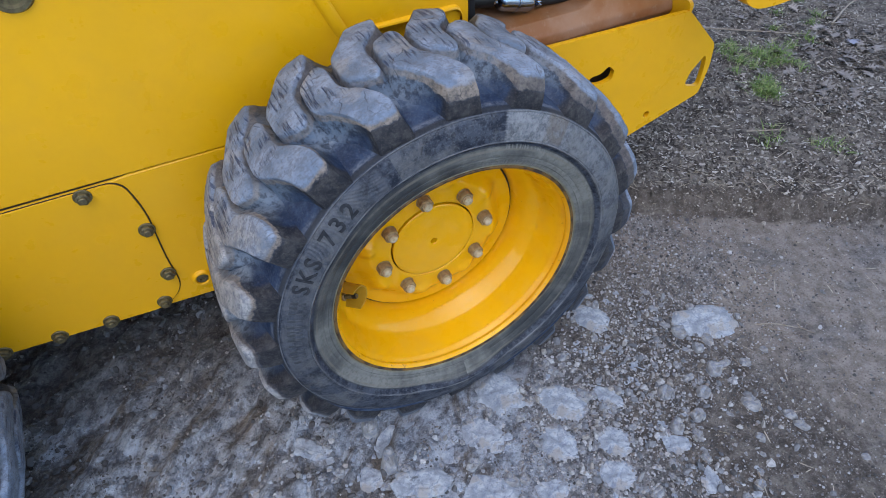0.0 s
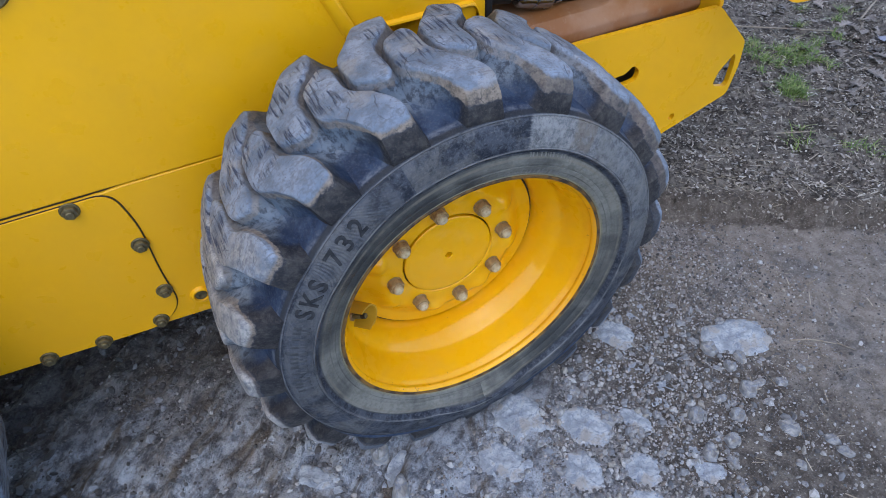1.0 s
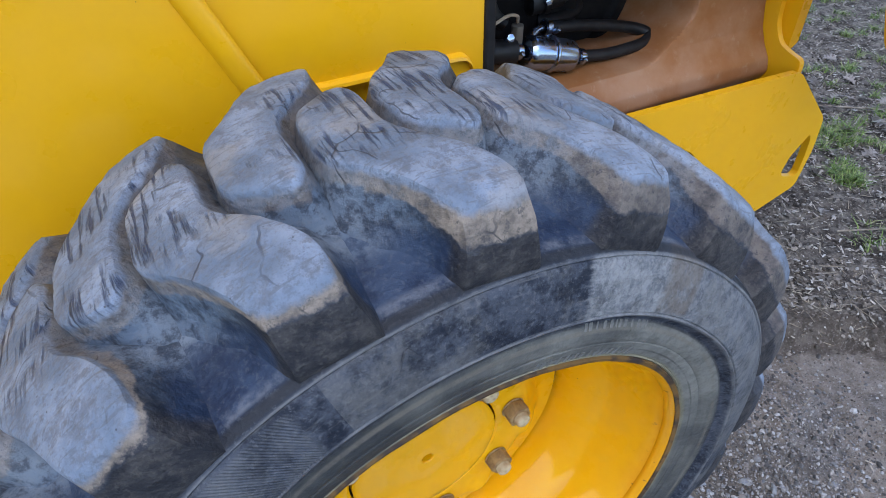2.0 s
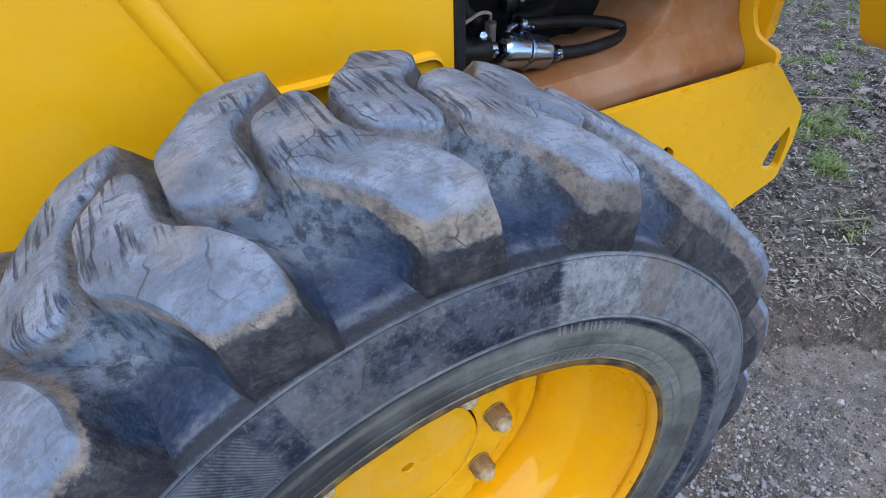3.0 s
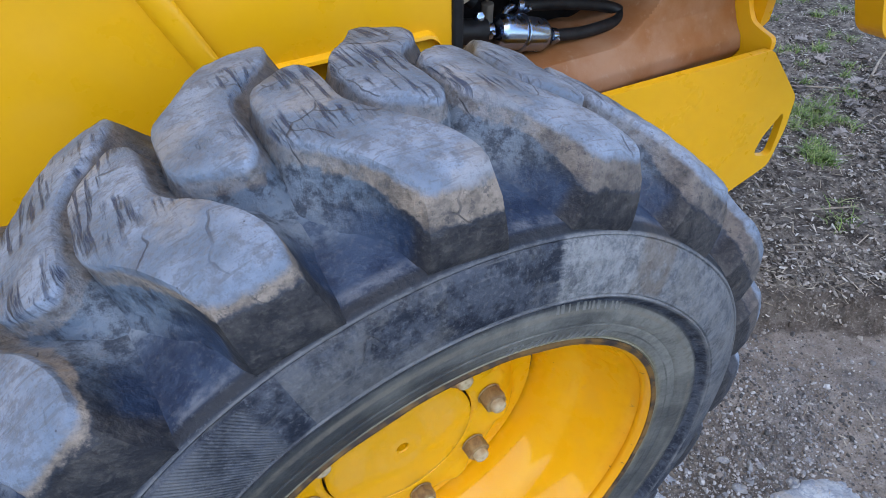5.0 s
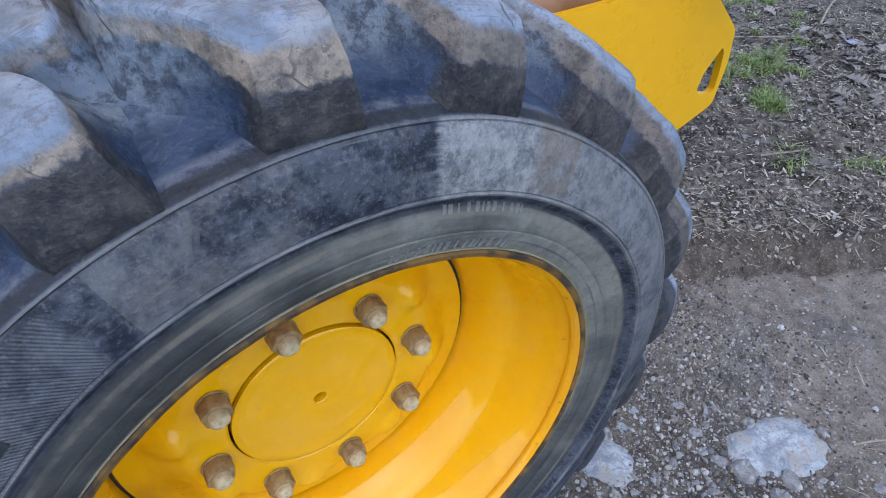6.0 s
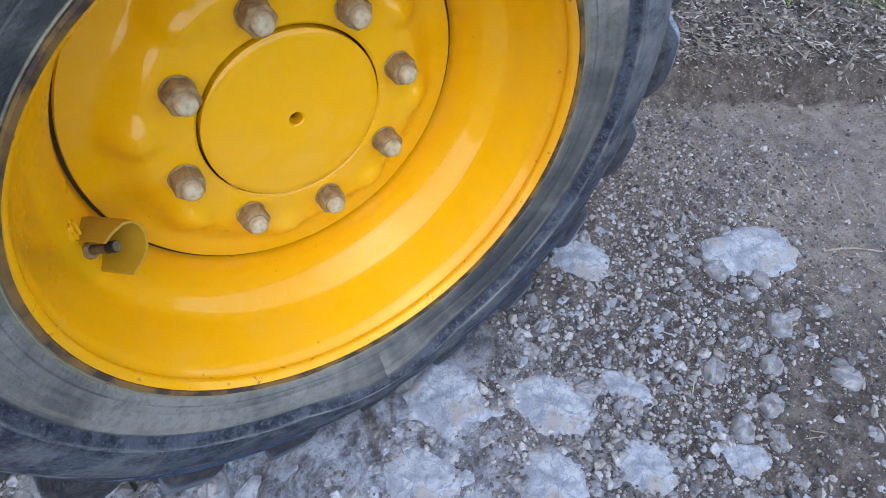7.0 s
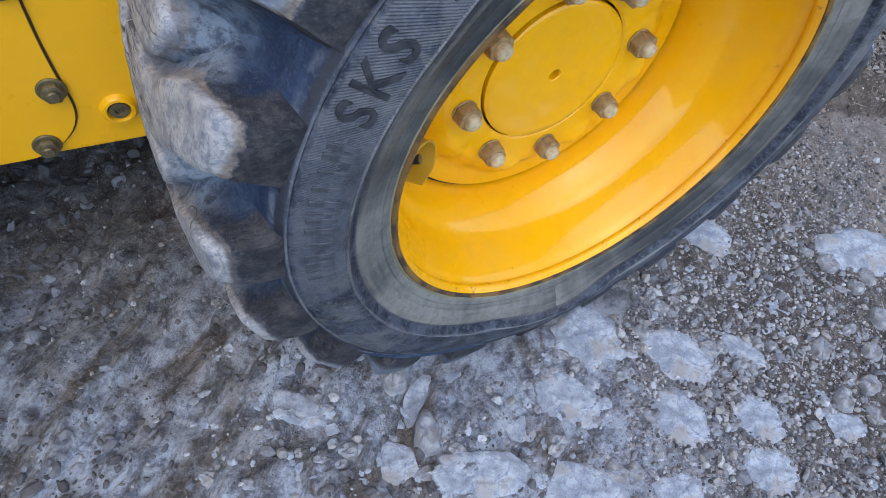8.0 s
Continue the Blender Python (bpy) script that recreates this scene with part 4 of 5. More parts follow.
def valve_guard(wheel):
    """A strip of sheet bent to a hook over the valve stem, welded to the barrel."""
    outer = [(-0.1720, -0.0180, -0.0124), (-0.1672, -0.0130, -0.0117), (-0.1626, -0.0100, -0.0112), (-0.1540, -0.0070, -0.0101), (-0.1479, -0.0060, -0.0129), (-0.1439, -0.0060, -0.0192), (-0.1434, -0.0080, -0.0281), (-0.1460, -0.0120, -0.0358), (-0.1497, -0.0155, -0.0407), (-0.1544, -0.0190, -0.0436), (-0.1650, -0.0250, -0.0478)]
    centre = Vector((-0.160, -0.014, -0.022))
    inner = [tuple(Vector(p) + (centre - Vector(p)).normalized() * 0.0022) for p in outer]
    back = Vector((-0.0245, 0.0255, -0.0040))
    bm = bmesh.new()
    rows = []
    for line in (outer, inner):
        for t in (0.0, 0.04, 0.35, 0.7, 1.0):
            rows.append([bm.verts.new(Vector(p) + back * t) for p in line])
    n, m = len(outer), 5
    for b in (0, m):
        for j in range(m - 1):
            for i in range(n - 1):
                bm.faces.new((rows[b + j][i], rows[b + j][i + 1], rows[b + j + 1][i + 1], rows[b + j + 1][i]))
    for j in (0, m - 1):
        for i in range(n - 1):
            bm.faces.new((rows[j][i], rows[j][i + 1], rows[m + j][i + 1], rows[m + j][i]))
    for i in (0, n - 1):
        for j in range(m - 1):
            bm.faces.new((rows[j][i], rows[j + 1][i], rows[m + j + 1][i], rows[m + j][i]))
    part("valve_guard", bm, SHADED_DUSTY_YELLOW, wheel, "bent yellow sheet guard over the valve")
    root, tip = Vector((-0.1905, 0.006, -0.034)), Vector((-0.1650, -0.017, -0.0205))
    part("valve_stem", tube([root, root.lerp(tip, 0.5), tip], 0.0040, 14), BOLT, wheel, "dull metal valve stem")
    part("valve_nut", along(prism(6, 0.0072, 0.006, 0.0008), root.lerp(tip, 0.18), tip - root), NUT, wheel)
    part("valve_cap", along(lathe([(0.0, -0.008), (0.003, -0.008), (0.0046, -0.007), (0.0048, 0.0), (0.0, 0.0)], 16), root.lerp(tip, 0.78), tip - root), BLACK, wheel, "dark valve cap")
    bead = bmesh.new()
    bmesh.ops.create_icosphere(bead, subdivisions=3, radius=0.0085)
    for v in bead.verts:
        p = v.co.copy()
        v.co = Vector((-0.1880, 0.006, -0.0110)) + Vector((p.x * 0.7, p.y, p.z * 1.4)) * (1 + 0.45 * noise.noise(p * 260))
    part("weld", bead, RIM_YELLOW, wheel)


valve_guard(front_wheel)



def side_y(r, a):
    """The y of the tyre's near side at a radius and an angle."""
    near = [p for p in SECTION if 0.2275 < p[0] < 0.316]
    return float(np.interp(r, [p[0] for p in near], [p[1] for p in near])) - flare(math.sin(a), r)


def sidewall_letter(letter, middle, radius, size, tyre):
    """A raised moulded letter on the tyre's side, its top outwards."""
    curve = bpy.data.curves.new("letter", "FONT")
    curve.body, curve.size, curve.extrude, curve.bevel_depth, curve.align_x = letter, size, 0.0010, 0.0005, "CENTER"
    curve.resolution_u = 3
    carrier = bpy.data.objects.new("letter", curve)
    scene.collection.objects.link(carrier)
    bpy.context.view_layer.update()
    me = bpy.data.meshes.new_from_object(carrier.evaluated_get(bpy.context.evaluated_depsgraph_get()))
    bpy.data.objects.remove(carrier)
    for v in me.vertices:
        r = radius + v.co.y
        a = radians(middle) - v.co.x / radius
        v.co = Vector((r * math.cos(a), side_y(r, a) - v.co.z, r * math.sin(a)))
    me.materials.clear()
    me.materials.append(LETTER)
    me.name = "letter"
    part("letter", me, None, tyre, "raised moulded letter")


for letter, middle in (("S", 152.6), ("K", 147.9), ("S", 143.3), ("7", 135.1), ("3", 130.5), ("2", 125.8)):
    sidewall_letter(letter, middle, 0.2810, 0.033, front_tyre)


def mould_bars(tyre, first, last, radius, height_, count, wide, lean=0.0):
    """Moulded writing too worn to read, as short raised bars."""
    kinds = []
    for share in (1.0, 0.6, 1.25):
        bar = bmesh.new()
        bmesh.ops.create_cube(bar, size=1.0)
        for v in bar.verts:
            v.co = Vector((v.co.x * wide * share, v.co.y * 0.0016 - v.co.z * height_ * lean, v.co.z * height_))
        bmesh.ops.bevel(bar, geom=bar.edges[:], offset=0.0005, segments=1, affect="EDGES")
        kinds.append(finish("moulded_mark", bar, WORN if radius > 0.27 else MOULD, False))
    for i in range(count):
        a = first + (last - first) * (i + 0.3 * math.sin(i * 5.1)) / (count - 1)
        ob = part("moulded_mark", kinds[i * 5 % 3], None, tyre)
        ob.location = (radius * math.cos(radians(a)), side_y(radius, radians(a)) + 0.0002, radius * math.sin(radians(a)))
        ob.rotation_euler = (0, radians(90 - a), 0)


mould_bars(front_tyre, 157.5, 184.0, 0.2900, 0.021, 13, 0.0045, -0.22)
mould_bars(front_tyre, 81.5, 58.5, 0.2318, 0.0075, 17, 0.0028, 0.25)
mould_bars(front_tyre, 74.0, 60.0, 0.2585, 0.0060, 12, 0.0026, -0.35)

def mould_triangle(tyre, angle, radius, size):
    """A small raised triangle in outline, moulded on the tyre's side."""
    corners = [Vector((-size * 0.5, -size * 0.45)), Vector((size * 0.5, -size * 0.45)), Vector((0.0, size * 0.55))]
    bm = bmesh.new()
    for step, (p, q) in enumerate(zip(corners, corners[1:] + corners[:1])):
        side = (q - p).normalized()
        off = Vector((-side.y, side.x)) * 0.0013
        for a, b, c, d in ((p - off, q - off, q + off, p + off),):
            low = [bm.verts.new((v.x, 0.0, v.y)) for v in (a, b, c, d)]
            top = [bm.verts.new((v.x, -0.0010 - 0.0003 * step, v.y)) for v in (a, b, c, d)]
            bm.faces.new(top)
            for i in range(4):
                bm.faces.new((low[i], low[(i + 1) % 4], top[(i + 1) % 4], top[i]))
    at = Vector((radius * math.cos(radians(angle)), side_y(radius, radians(angle)) + 0.0006, radius * math.sin(radians(angle))))
    bmesh.ops.transform(bm, matrix=Matrix.Translation(at) @ Matrix.Rotation(radians(90 - angle), 4, "Y"), verts=bm.verts)
    part("moulded_mark", bm, SIDEWALL, tyre, "", False)


mould_triangle(front_tyre, 100.8, 0.292, 0.019)

# body side panels
SIDE = 0.235
TOP = 1.45


def sill(x):
    return 0.204 + max(0.0, -0.386 - x) * 0.084


lower = plate([(-1.75, sill(-1.75)), (-0.386, 0.204), (0.20, 0.204), (0.20, 0.5130), (-0.430, 0.5172), (-0.455, 0.5150), (-0.60, 0.5160), (-1.75, 0.5205)], SIDE, SIDE + 0.02, bevel=0.003)
part("lower_side_panel", lower, YELLOW, loader, "yellow steel lower side panel", smooth=False)
cover_line = rounded([(-1.10, 0.5175), (-0.447, 0.5125), (-0.4335, 0.44), (-0.438, 0.33), (-0.434, 0.25), (-0.475, 0.2125), (-1.10, 0.268)], 0.028, 6)
part("cover_plate", plate(cover_line, SIDE - 0.004, SIDE - 0.0005, bevel=0.0012), YELLOW, loader, "bolted yellow access cover", smooth=False)
edge_line = [(x + (0.0022 if x > -1.0 else 0), z + (0.0012 if z > 0.5 else (-0.0005 if z < 0.24 else 0))) for x, z in cover_line]
part("cover_gap", plate(edge_line, SIDE - 0.0018, SIDE - 0.0003, bevel=0), GAP, loader, "dark joint round the cover", smooth=False)


def hex_bolt(x, z, size=0.0112):
    bolt = part("bolt", lathe([(0.0, 0.0), (size * 1.22, 0.0), (size * 1.25, -0.0012), (size * 1.15, -0.003), (0.0, -0.003)], 28), BOLT, loader, "dull hex bolt with flange")
    bolt.location = (x, SIDE - 0.004, z)
    head = part("bolt_head", prism(6, size, 0.0075, 0.0013, turn=x * 40), BOLT, bolt)
    head.location = (0, -0.0025, 0)
    tip = part("bolt_tip", lathe([(size * 0.55, 0.0), (size * 0.55, -0.004), (size * 0.45, -0.0052), (0.0, -0.0055)], 18), BOLT, bolt)
    tip.location = (0, -0.0095, 0)


for bx, bz in ((-0.505, 0.504), (-0.444, 0.405), (-0.446, 0.294), (-0.475, 0.229), (-0.572, 0.228), (-0.657, 0.235), (-0.745, 0.243)):
    hex_bolt(bx, bz)
plug = part("plug_ring", lathe([(0.0112, 0.004), (0.0112, -0.004), (0.0128, -0.0070), (0.0155, -0.0068), (0.0178, -0.0035), (0.0190, 0.0)], 36), YELLOW, loader, "yellow threaded plug boss")
plug.location = (-0.3965, SIDE, 0.2515)
part("plug", lathe([(0.0, -0.001), (0.0045, -0.001), (0.0052, -0.0045), (0.0100, -0.0045), (0.0112, 0.003)], 24), BOLT, plug, "recessed dull plug")

# upper panels, with the slanting bead between them
part("upper_side_panel", plate([(-1.75, 0.5255), (-0.60, 0.5210), (-0.16, 0.5165), (0.018, 0.5165), (-0.391, TOP), (-1.75, TOP)], SIDE - 0.001, SIDE + 0.02, bevel=0.002), YELLOW, loader, "large plain yellow upper side panel", smooth=False)
part("panel_joint", plate([(-1.75, 0.5195), (-0.10, 0.5095), (-0.10, 0.5180), (-1.75, 0.5265)], SIDE + 0.003, SIDE + 0.018, bevel=0), GAP, loader, "dark joint between side panels", smooth=False)
slant = Vector((-0.0355, 0.081)).normalized()
foot = Vector((-0.038, 0.640))
bm = bmesh.new()
n = 9
ends = []
for s in (0.0, 0.85):
    ring = []
    for i in range(n):
        u = (i / (n - 1) - 0.5) * 0.0224
        c = foot + slant * s + Vector((slant.y, -slant.x)) * u
        ring.append(bm.verts.new((c.x, SIDE - 0.001 - 0.0075 * math.sqrt(max(0.0, 1 - (u / 0.0112) ** 2)), c.y)))
    ends.append(ring)
for i in range(n - 1):
    bm.faces.new((ends[0][i], ends[0][i + 1], ends[1][i + 1], ends[1][i]))
part("slanted_bead", bm, YELLOW, loader, "raised slanting yellow weld bead")
upright = rounded([(-0.35, TOP), (-0.405, TOP), (-0.058, 0.657), (0.095, 0.657), (0.105, 0.620), (0.190, 0.600), (0.190, TOP)], 0.006, 3)
part("upright_panel", plate(upright, SIDE + 0.006, SIDE + 0.024, bevel=0.002), YELLOW, loader, "yellow upright side plate", smooth=False)
flange_line = [(-0.06, 0.6535), (0.158, 0.6535)] + [(0.158 + 0.016 * math.sin(radians(a)), 0.6375 + 0.016 * math.cos(radians(a))) for a in range(15, 91, 15)] + [(0.174, 0.60)]
bm = bmesh.new()
rows = []
for x, z in flange_line:
    rows.append([bm.verts.new((x, y, z + dz)) for y, dz in ((SIDE + 0.008, 0.0045), (SIDE + 0.004, 0.0038), (SIDE - 0.001, 0.0012), (SIDE - 0.002, -0.002), (SIDE + 0.008, -0.003))])
for u, v in zip(rows, rows[1:]):
    for i in range(4):
        bm.faces.new((u[i], u[i + 1], v[i + 1], v[i]))
part("arch_flange", bm, YELLOW, loader, "rolled yellow edge over the tyre")
part("door_seal", plate([(0.190, 0.55), (0.2035, 0.55), (0.2035, TOP), (0.190, TOP)], SIDE + 0.003, SIDE + 0.03, bevel=0.003), BLACK, loader, "black rubber edge seal", smooth=False)

# raised disc for a small grey-brown round mark high on the panel
mark = part("round_boss", lathe([(0.0, -0.001), (0.017, -0.001), (0.020, -0.006), (0.025, -0.006), (0.028, 0.0)], 40), BOLT, loader, "dull round boss")
mark.location = (-0.458, SIDE - 0.001, 0.815)

# front bracket plate with its slot, keyhole and small hole
bracket = rounded([(0.20, 0.5435), (0.369, 0.5400), (0.716, 0.5300), (0.823, 0.4300), (0.829, 0.372), (0.818, 0.302), (0.63, 0.249), (0.46, 0.205), (0.20, 0.205)], 0.012, 4)
slot = rounded([(0.802, 0.407), (0.809, 0.396), (0.812, 0.365), (0.811, 0.330), (0.803, 0.325), (0.768, 0.336), (0.762, 0.346), (0.770, 0.372)], 0.006, 3)
key = rounded([(0.511, 0.453), (0.526, 0.441), (0.523, 0.426), (0.503, 0.423), (0.482, 0.426), (0.470, 0.436), (0.476, 0.442), (0.495, 0.442)], 0.006, 3)
key = [(0.497 + (x - 0.497) * 1.22, 0.437 + (z - 0.437) * 1.3) for x, z in key]
pin = [(0.659 + 0.0085 * math.cos(a * math.pi / 8), 0.2915 + 0.0085 * math.sin(a * math.pi / 8)) for a in range(16)]
part("bracket_plate", plate(bracket, 0.210, 0.222, (slot, key, pin), 0.0015), YELLOW, loader, "thick yellow bracket plate with a slot", smooth=False)
part("bracket_backing", plate([(0.20, 0.26), (0.52, 0.26), (0.60, 0.33), (0.60, 0.50), (0.20, 0.50)], 0.262, 0.27, bevel=0), GAP, loader, "dark frame behind the bracket", smooth=False)

# brown moulded tank with a hollow for the filter
bm = bmesh.new()
tx = np.concatenate([np.linspace(0.14, 0.47, 30), np.linspace(0.474, 0.665, 84), np.linspace(0.672, 0.719, 8)])
tz = np.concatenate([np.linspace(0.478, 0.552, 22), np.linspace(0.555, 0.582, 22), np.linspace(0.586, 0.80, 64), np.linspace(0.81, 0.98, 10)])
grid = []
for z in tz:
    row = []
    for x in tx:
        y = float(np.interp(z, [0.478, 0.49, 0.50, 0.512, 0.53, 0.547, 0.57, 0.60, 0.98], [0.310, 0.284, 0.272, 0.266, 0.271, 0.284, 0.296, 0.303, 0.325]))
        edge_x = 0.575 + 0.08 * float(fade(0.60, 0.80, z))
        floor_z = 0.556 + 0.050 * float(fade(0.45, 0.585, x)) ** 2
        inside = float(fade(0.0, 0.026, edge_x - x)) * float(fade(0.0, 0.016, z - floor_z))
        slope = 0.17 + 0.13 * float(fade(floor_z + 0.01, floor_z + 0.04, z))
        row.append(bm.verts.new((x, y + slope * inside, z)))
    grid.append(row)
for a, b in zip(grid, grid[1:]):
    for i in range(len(tx) - 1):
        if max(v.co.y for v in (a[i], a[i + 1], b[i + 1], b[i])) < 0.50:
            bm.faces.new((a[i], a[i + 1], b[i + 1], b[i]))
part("tank", bm, TANK, loader, "brown moulded plastic tank, dusty along its ledge")

# end gusset across the front, with its notched profile, and the post beyond it
profile = rounded([(0.2225, 0.512), (0.218, 0.530), (0.222, 0.543), (0.239, 0.5465), (0.260, 0.554), (0.270, 0.568), (0.277, 0.585), (0.279, 0.612), (0.286, 0.70), (0.286, 1.30), (0.40, 1.30), (0.40, 0.47), (0.2225, 0.47)], 0.008, 4)
bm = plate(profile, 0.0, 0.010, bevel=0.0015)
for v in bm.verts:
    v.co = Vector((0.720 + v.co.y, v.co.x, v.co.z))
part("end_gusset", bm, YELLOW, loader, "yellow end plate with a curved notch", smooth=False)
bm = plate(rounded([(0.745, 0.535), (0.765, 0.548), (0.765, 1.30), (0.745, 1.30)], 0.004, 3), 0.262, 0.292, bevel=0.004)
part("front_post", bm, YELLOW, loader, "yellow front post", smooth=False)

# fuel filter, its fittings and hoses in the hollow
LEFT, RIGHT = Vector((0.305, 0.330, 0.6005)), Vector((0.3835, 0.330, 0.5795))
way = (RIGHT - LEFT).normalized()
can = part("fuel_filter", along(lathe([(0.0, 0.0), (0.010, 0.0), (0.017, -0.002), (0.0206, -0.007), (0.0215, -0.011), (0.0215, -0.0365), (0.0215, -0.047), (0.0215, -0.073), (0.0206, -0.077), (0.017, -0.081), (0.010, -0.083), (0.0, -0.083)], 40), LEFT, way), STEEL, loader, "bright metal inline fuel filter")
part("filter_band", along(lathe([(0.0212, -0.0385), (0.0238, -0.0395), (0.0243, -0.0415), (0.0238, -0.0435), (0.0212, -0.0445)], 40), LEFT, way), STEEL, can, "crimped steel seam")


def clamp(at, d, parent):
    ring = part("hose_clamp", along(lathe([(0.0085, 0.0), (0.0108, -0.001), (0.0110, -0.009), (0.0085, -0.010)], 20), at, d), STEEL, parent, "bright hose clamp")
    part("clamp_screw", along(prism(6, 0.0038, 0.010, 0.0008), at + Vector((0.0, -0.010, -0.004)), (0.3, -0.6, 0.5)), STEEL, ring)


clamp(RIGHT + way * 0.010, way, loader)
clamp(LEFT - way * 0.016, way, loader)
part("filter_spigot", along(lathe([(0.006, 0.0), (0.006, -0.016)], 16), RIGHT, way), STEEL, can)
part("fuel_hose", tube([RIGHT + way * 0.008, (0.4425, 0.330, 0.5705), (0.483, 0.330, 0.5708), (0.519, 0.335, 0.5716), (0.534, 0.345, 0.577), (0.522, 0.355, 0.584), (0.4856, 0.362, 0.5926), (0.423, 0.362, 0.6043), (0.358, 0.360, 0.6135)], 0.0082, 14), BLACK, loader, "black rubber fuel hose")
part("thick_hose", tube([LEFT - way * 0.014, (0.272, 0.333, 0.606), (0.235, 0.335, 0.612), (0.19, 0.34, 0.622)], 0.0150, 16), BLACK, loader, "thick black rubber hose")
part("upper_hose", tube([(0.30, 0.37, 0.625), (0.285, 0.375, 0.64), (0.275, 0.38, 0.68), (0.27, 0.40, 0.78)], 0.0095, 12), BLACK, loader, "black rubber hose")
clamp(Vector((0.366, 0.360, 0.6125)), (-1, 0, 0.14), loader)
part("steel_pipe", tube([(0.357, 0.360, 0.614), (0.340, 0.354, 0.614), (0.328, 0.348, 0.609), (0.318, 0.342, 0.596)], 0.0045, 10), STEEL, loader, "thin bright steel pipe")
sender = part("sender", along(prism(6, 0.0085, 0.026, 0.0015), Vector((0.2965, 0.335, 0.610)), (-0.05, -0.1, 1)), SENDER, loader, "brown plastic sender plug")
part("sender_wire", tube([(0.2945, 0.332, 0.639), (0.289, 0.325, 0.649), (0.2727, 0.320, 0.6535), (0.252, 0.315, 0.6495), (0.215, 0.315, 0.635)], 0.0020, 8), CABLE, sender)
part("banjo_bolt", along(prism(6, 0.0058, 0.012, 0.0012), Vector((0.2718, 0.320, 0.6270)), (-0.1, -0.9, 0.3)), STEEL, loader, "bright hex plug")
bm = bmesh.new()
bmesh.ops.create_cube(bm, size=1.0)
for v in bm.verts:
    v.co = Vector((0.30 + v.co.x * 0.34, 0.60 + v.co.y * 0.40, 0.83 + v.co.z * 0.54))
bmesh.ops.bevel(bm, geom=bm.edges[:], offset=0.03, segments=3, affect="EDGES")
part("engine_block", bm, ENGINE_BLACK, loader, "black engine block")
shroud = along(lathe([(0.02, 0.0), (0.138, -0.002), (0.149, -0.010), (0.152, -0.05), (0.146, -0.058), (0.132, -0.058), (0.125, -0.05), (0.06, -0.045), (0.02, -0.045)], 48), Vector((0.400, 0.455, 0.668)), (0.05, -1, 0.06))
part("fan_pulley", shroud, ENGINE_BLACK, loader, "black belt pulley")
pump = part("fuel_pump", along(lathe([(0.0, 0.0), (0.013, 0.0), (0.019, -0.004), (0.019, -0.020), (0.0215, -0.022), (0.0215, -0.030), (0.017, -0.033), (0.017, -0.052), (0.010, -0.056), (0.0, -0.056)], 32), Vector((0.352, 0.400, 0.636)), (1, -0.12, 0.10)), ENGINE_GREY, loader, "dark grey metal fuel pump")
part("pump_bolt", along(prism(6, 0.006, 0.008, 0.001), Vector((0.372, 0.380, 0.640)), (0, -1, 0.15)), STEEL, pump)
for lift, bow in ((0.0, 0.0), (0.030, 0.012)):
    part("coolant_hose", tube([(0.375, 0.405, 0.606 + lift), (0.405, 0.400, 0.604 + lift), (0.445, 0.412, 0.609 + lift + bow), (0.480, 0.440, 0.640 + lift), (0.500, 0.46, 0.70 + lift)], 0.0115, 14), BLACK, loader, "black rubber coolant hose")
part("belt_hose", tube([(0.20, 0.42, 0.66), (0.25, 0.40, 0.672), (0.31, 0.41, 0.69), (0.36, 0.44, 0.74), (0.38, 0.46, 0.82)], 0.017, 14), BLACK, loader, "thick black hose")

# added panel and roof out of view, and back wall, keep the bay dark
part("bay_shade_panel", plate([(0.2045, 0.738), (0.735, 0.738), (0.735, TOP), (0.2045, TOP)], SIDE + 0.006, SIDE + 0.024, bevel=0.002), YELLOW, loader, "unseen yellow panel added to shade the engine bay", smooth=False)
part("bay_shade_roof", plate([(0.142, 1.40), (0.735, 1.40), (0.735, 1.42), (0.142, 1.42)], SIDE + 0.026, 1.20, bevel=0), YELLOW, loader, "unseen yellow roof added to shade the engine bay", smooth=False)
part("bay_shade_back", plate([(0.142, 0.47), (0.735, 0.47), (0.735, 1.40), (0.142, 1.40)], 0.95, 0.97, bevel=0), ENGINE_BLACK, loader, "dark wall added behind the engine to darken the bay", smooth=False)

# lift arm over the front, low end
arm_line = rounded([(0.592, 0.78), (0.659, 0.674), (0.691, 0.622), (0.712, 0.594), (0.746, 0.577), (0.80, 0.5735), (0.95, 0.582), (1.02, 0.66), (1.00, 0.90), (0.72, 1.00)], 0.02, 4)
part("lift_arm", plate(arm_line, 0.080, 0.115, bevel=0.004), YELLOW, loader, "yellow lift arm end plate", smooth=False)

# the rest of the machine, behind the near side
hull = plate([(-1.75, 0.30), (0.10, 0.30), (0.14, 0.50), (0.14, 1.44), (-1.70, 1.44)], SIDE + 0.03, 1.20, bevel=0.01)
part("hull", hull, YELLOW, loader, "yellow body behind the side panels", smooth=False)
front = plate([(0.14, 0.24), (0.71, 0.26), (0.71, 0.47), (0.14, 0.47)], 0.42, 1.20, bevel=0.01)
part("front_frame", front, GAP, loader, "dark front frame", smooth=False)
for wx in (0.0, REAR_X):
    hub = part("axle_housing", lathe([(0.0, 0.05), (0.075, 0.05), (0.075, SIDE + 0.002)], 40), YELLOW, loader, "yellow axle housing")
    hub.location = (wx, 0, HUB.z)


# ---- loose ground ----
rng = np.random.default_rng(7)
ICO = bmesh.new()
bmesh.ops.create_icosphere(ICO, subdivisions=1, radius=1.0)
ICO_V = np.array([v.co[:] for v in ICO.verts])
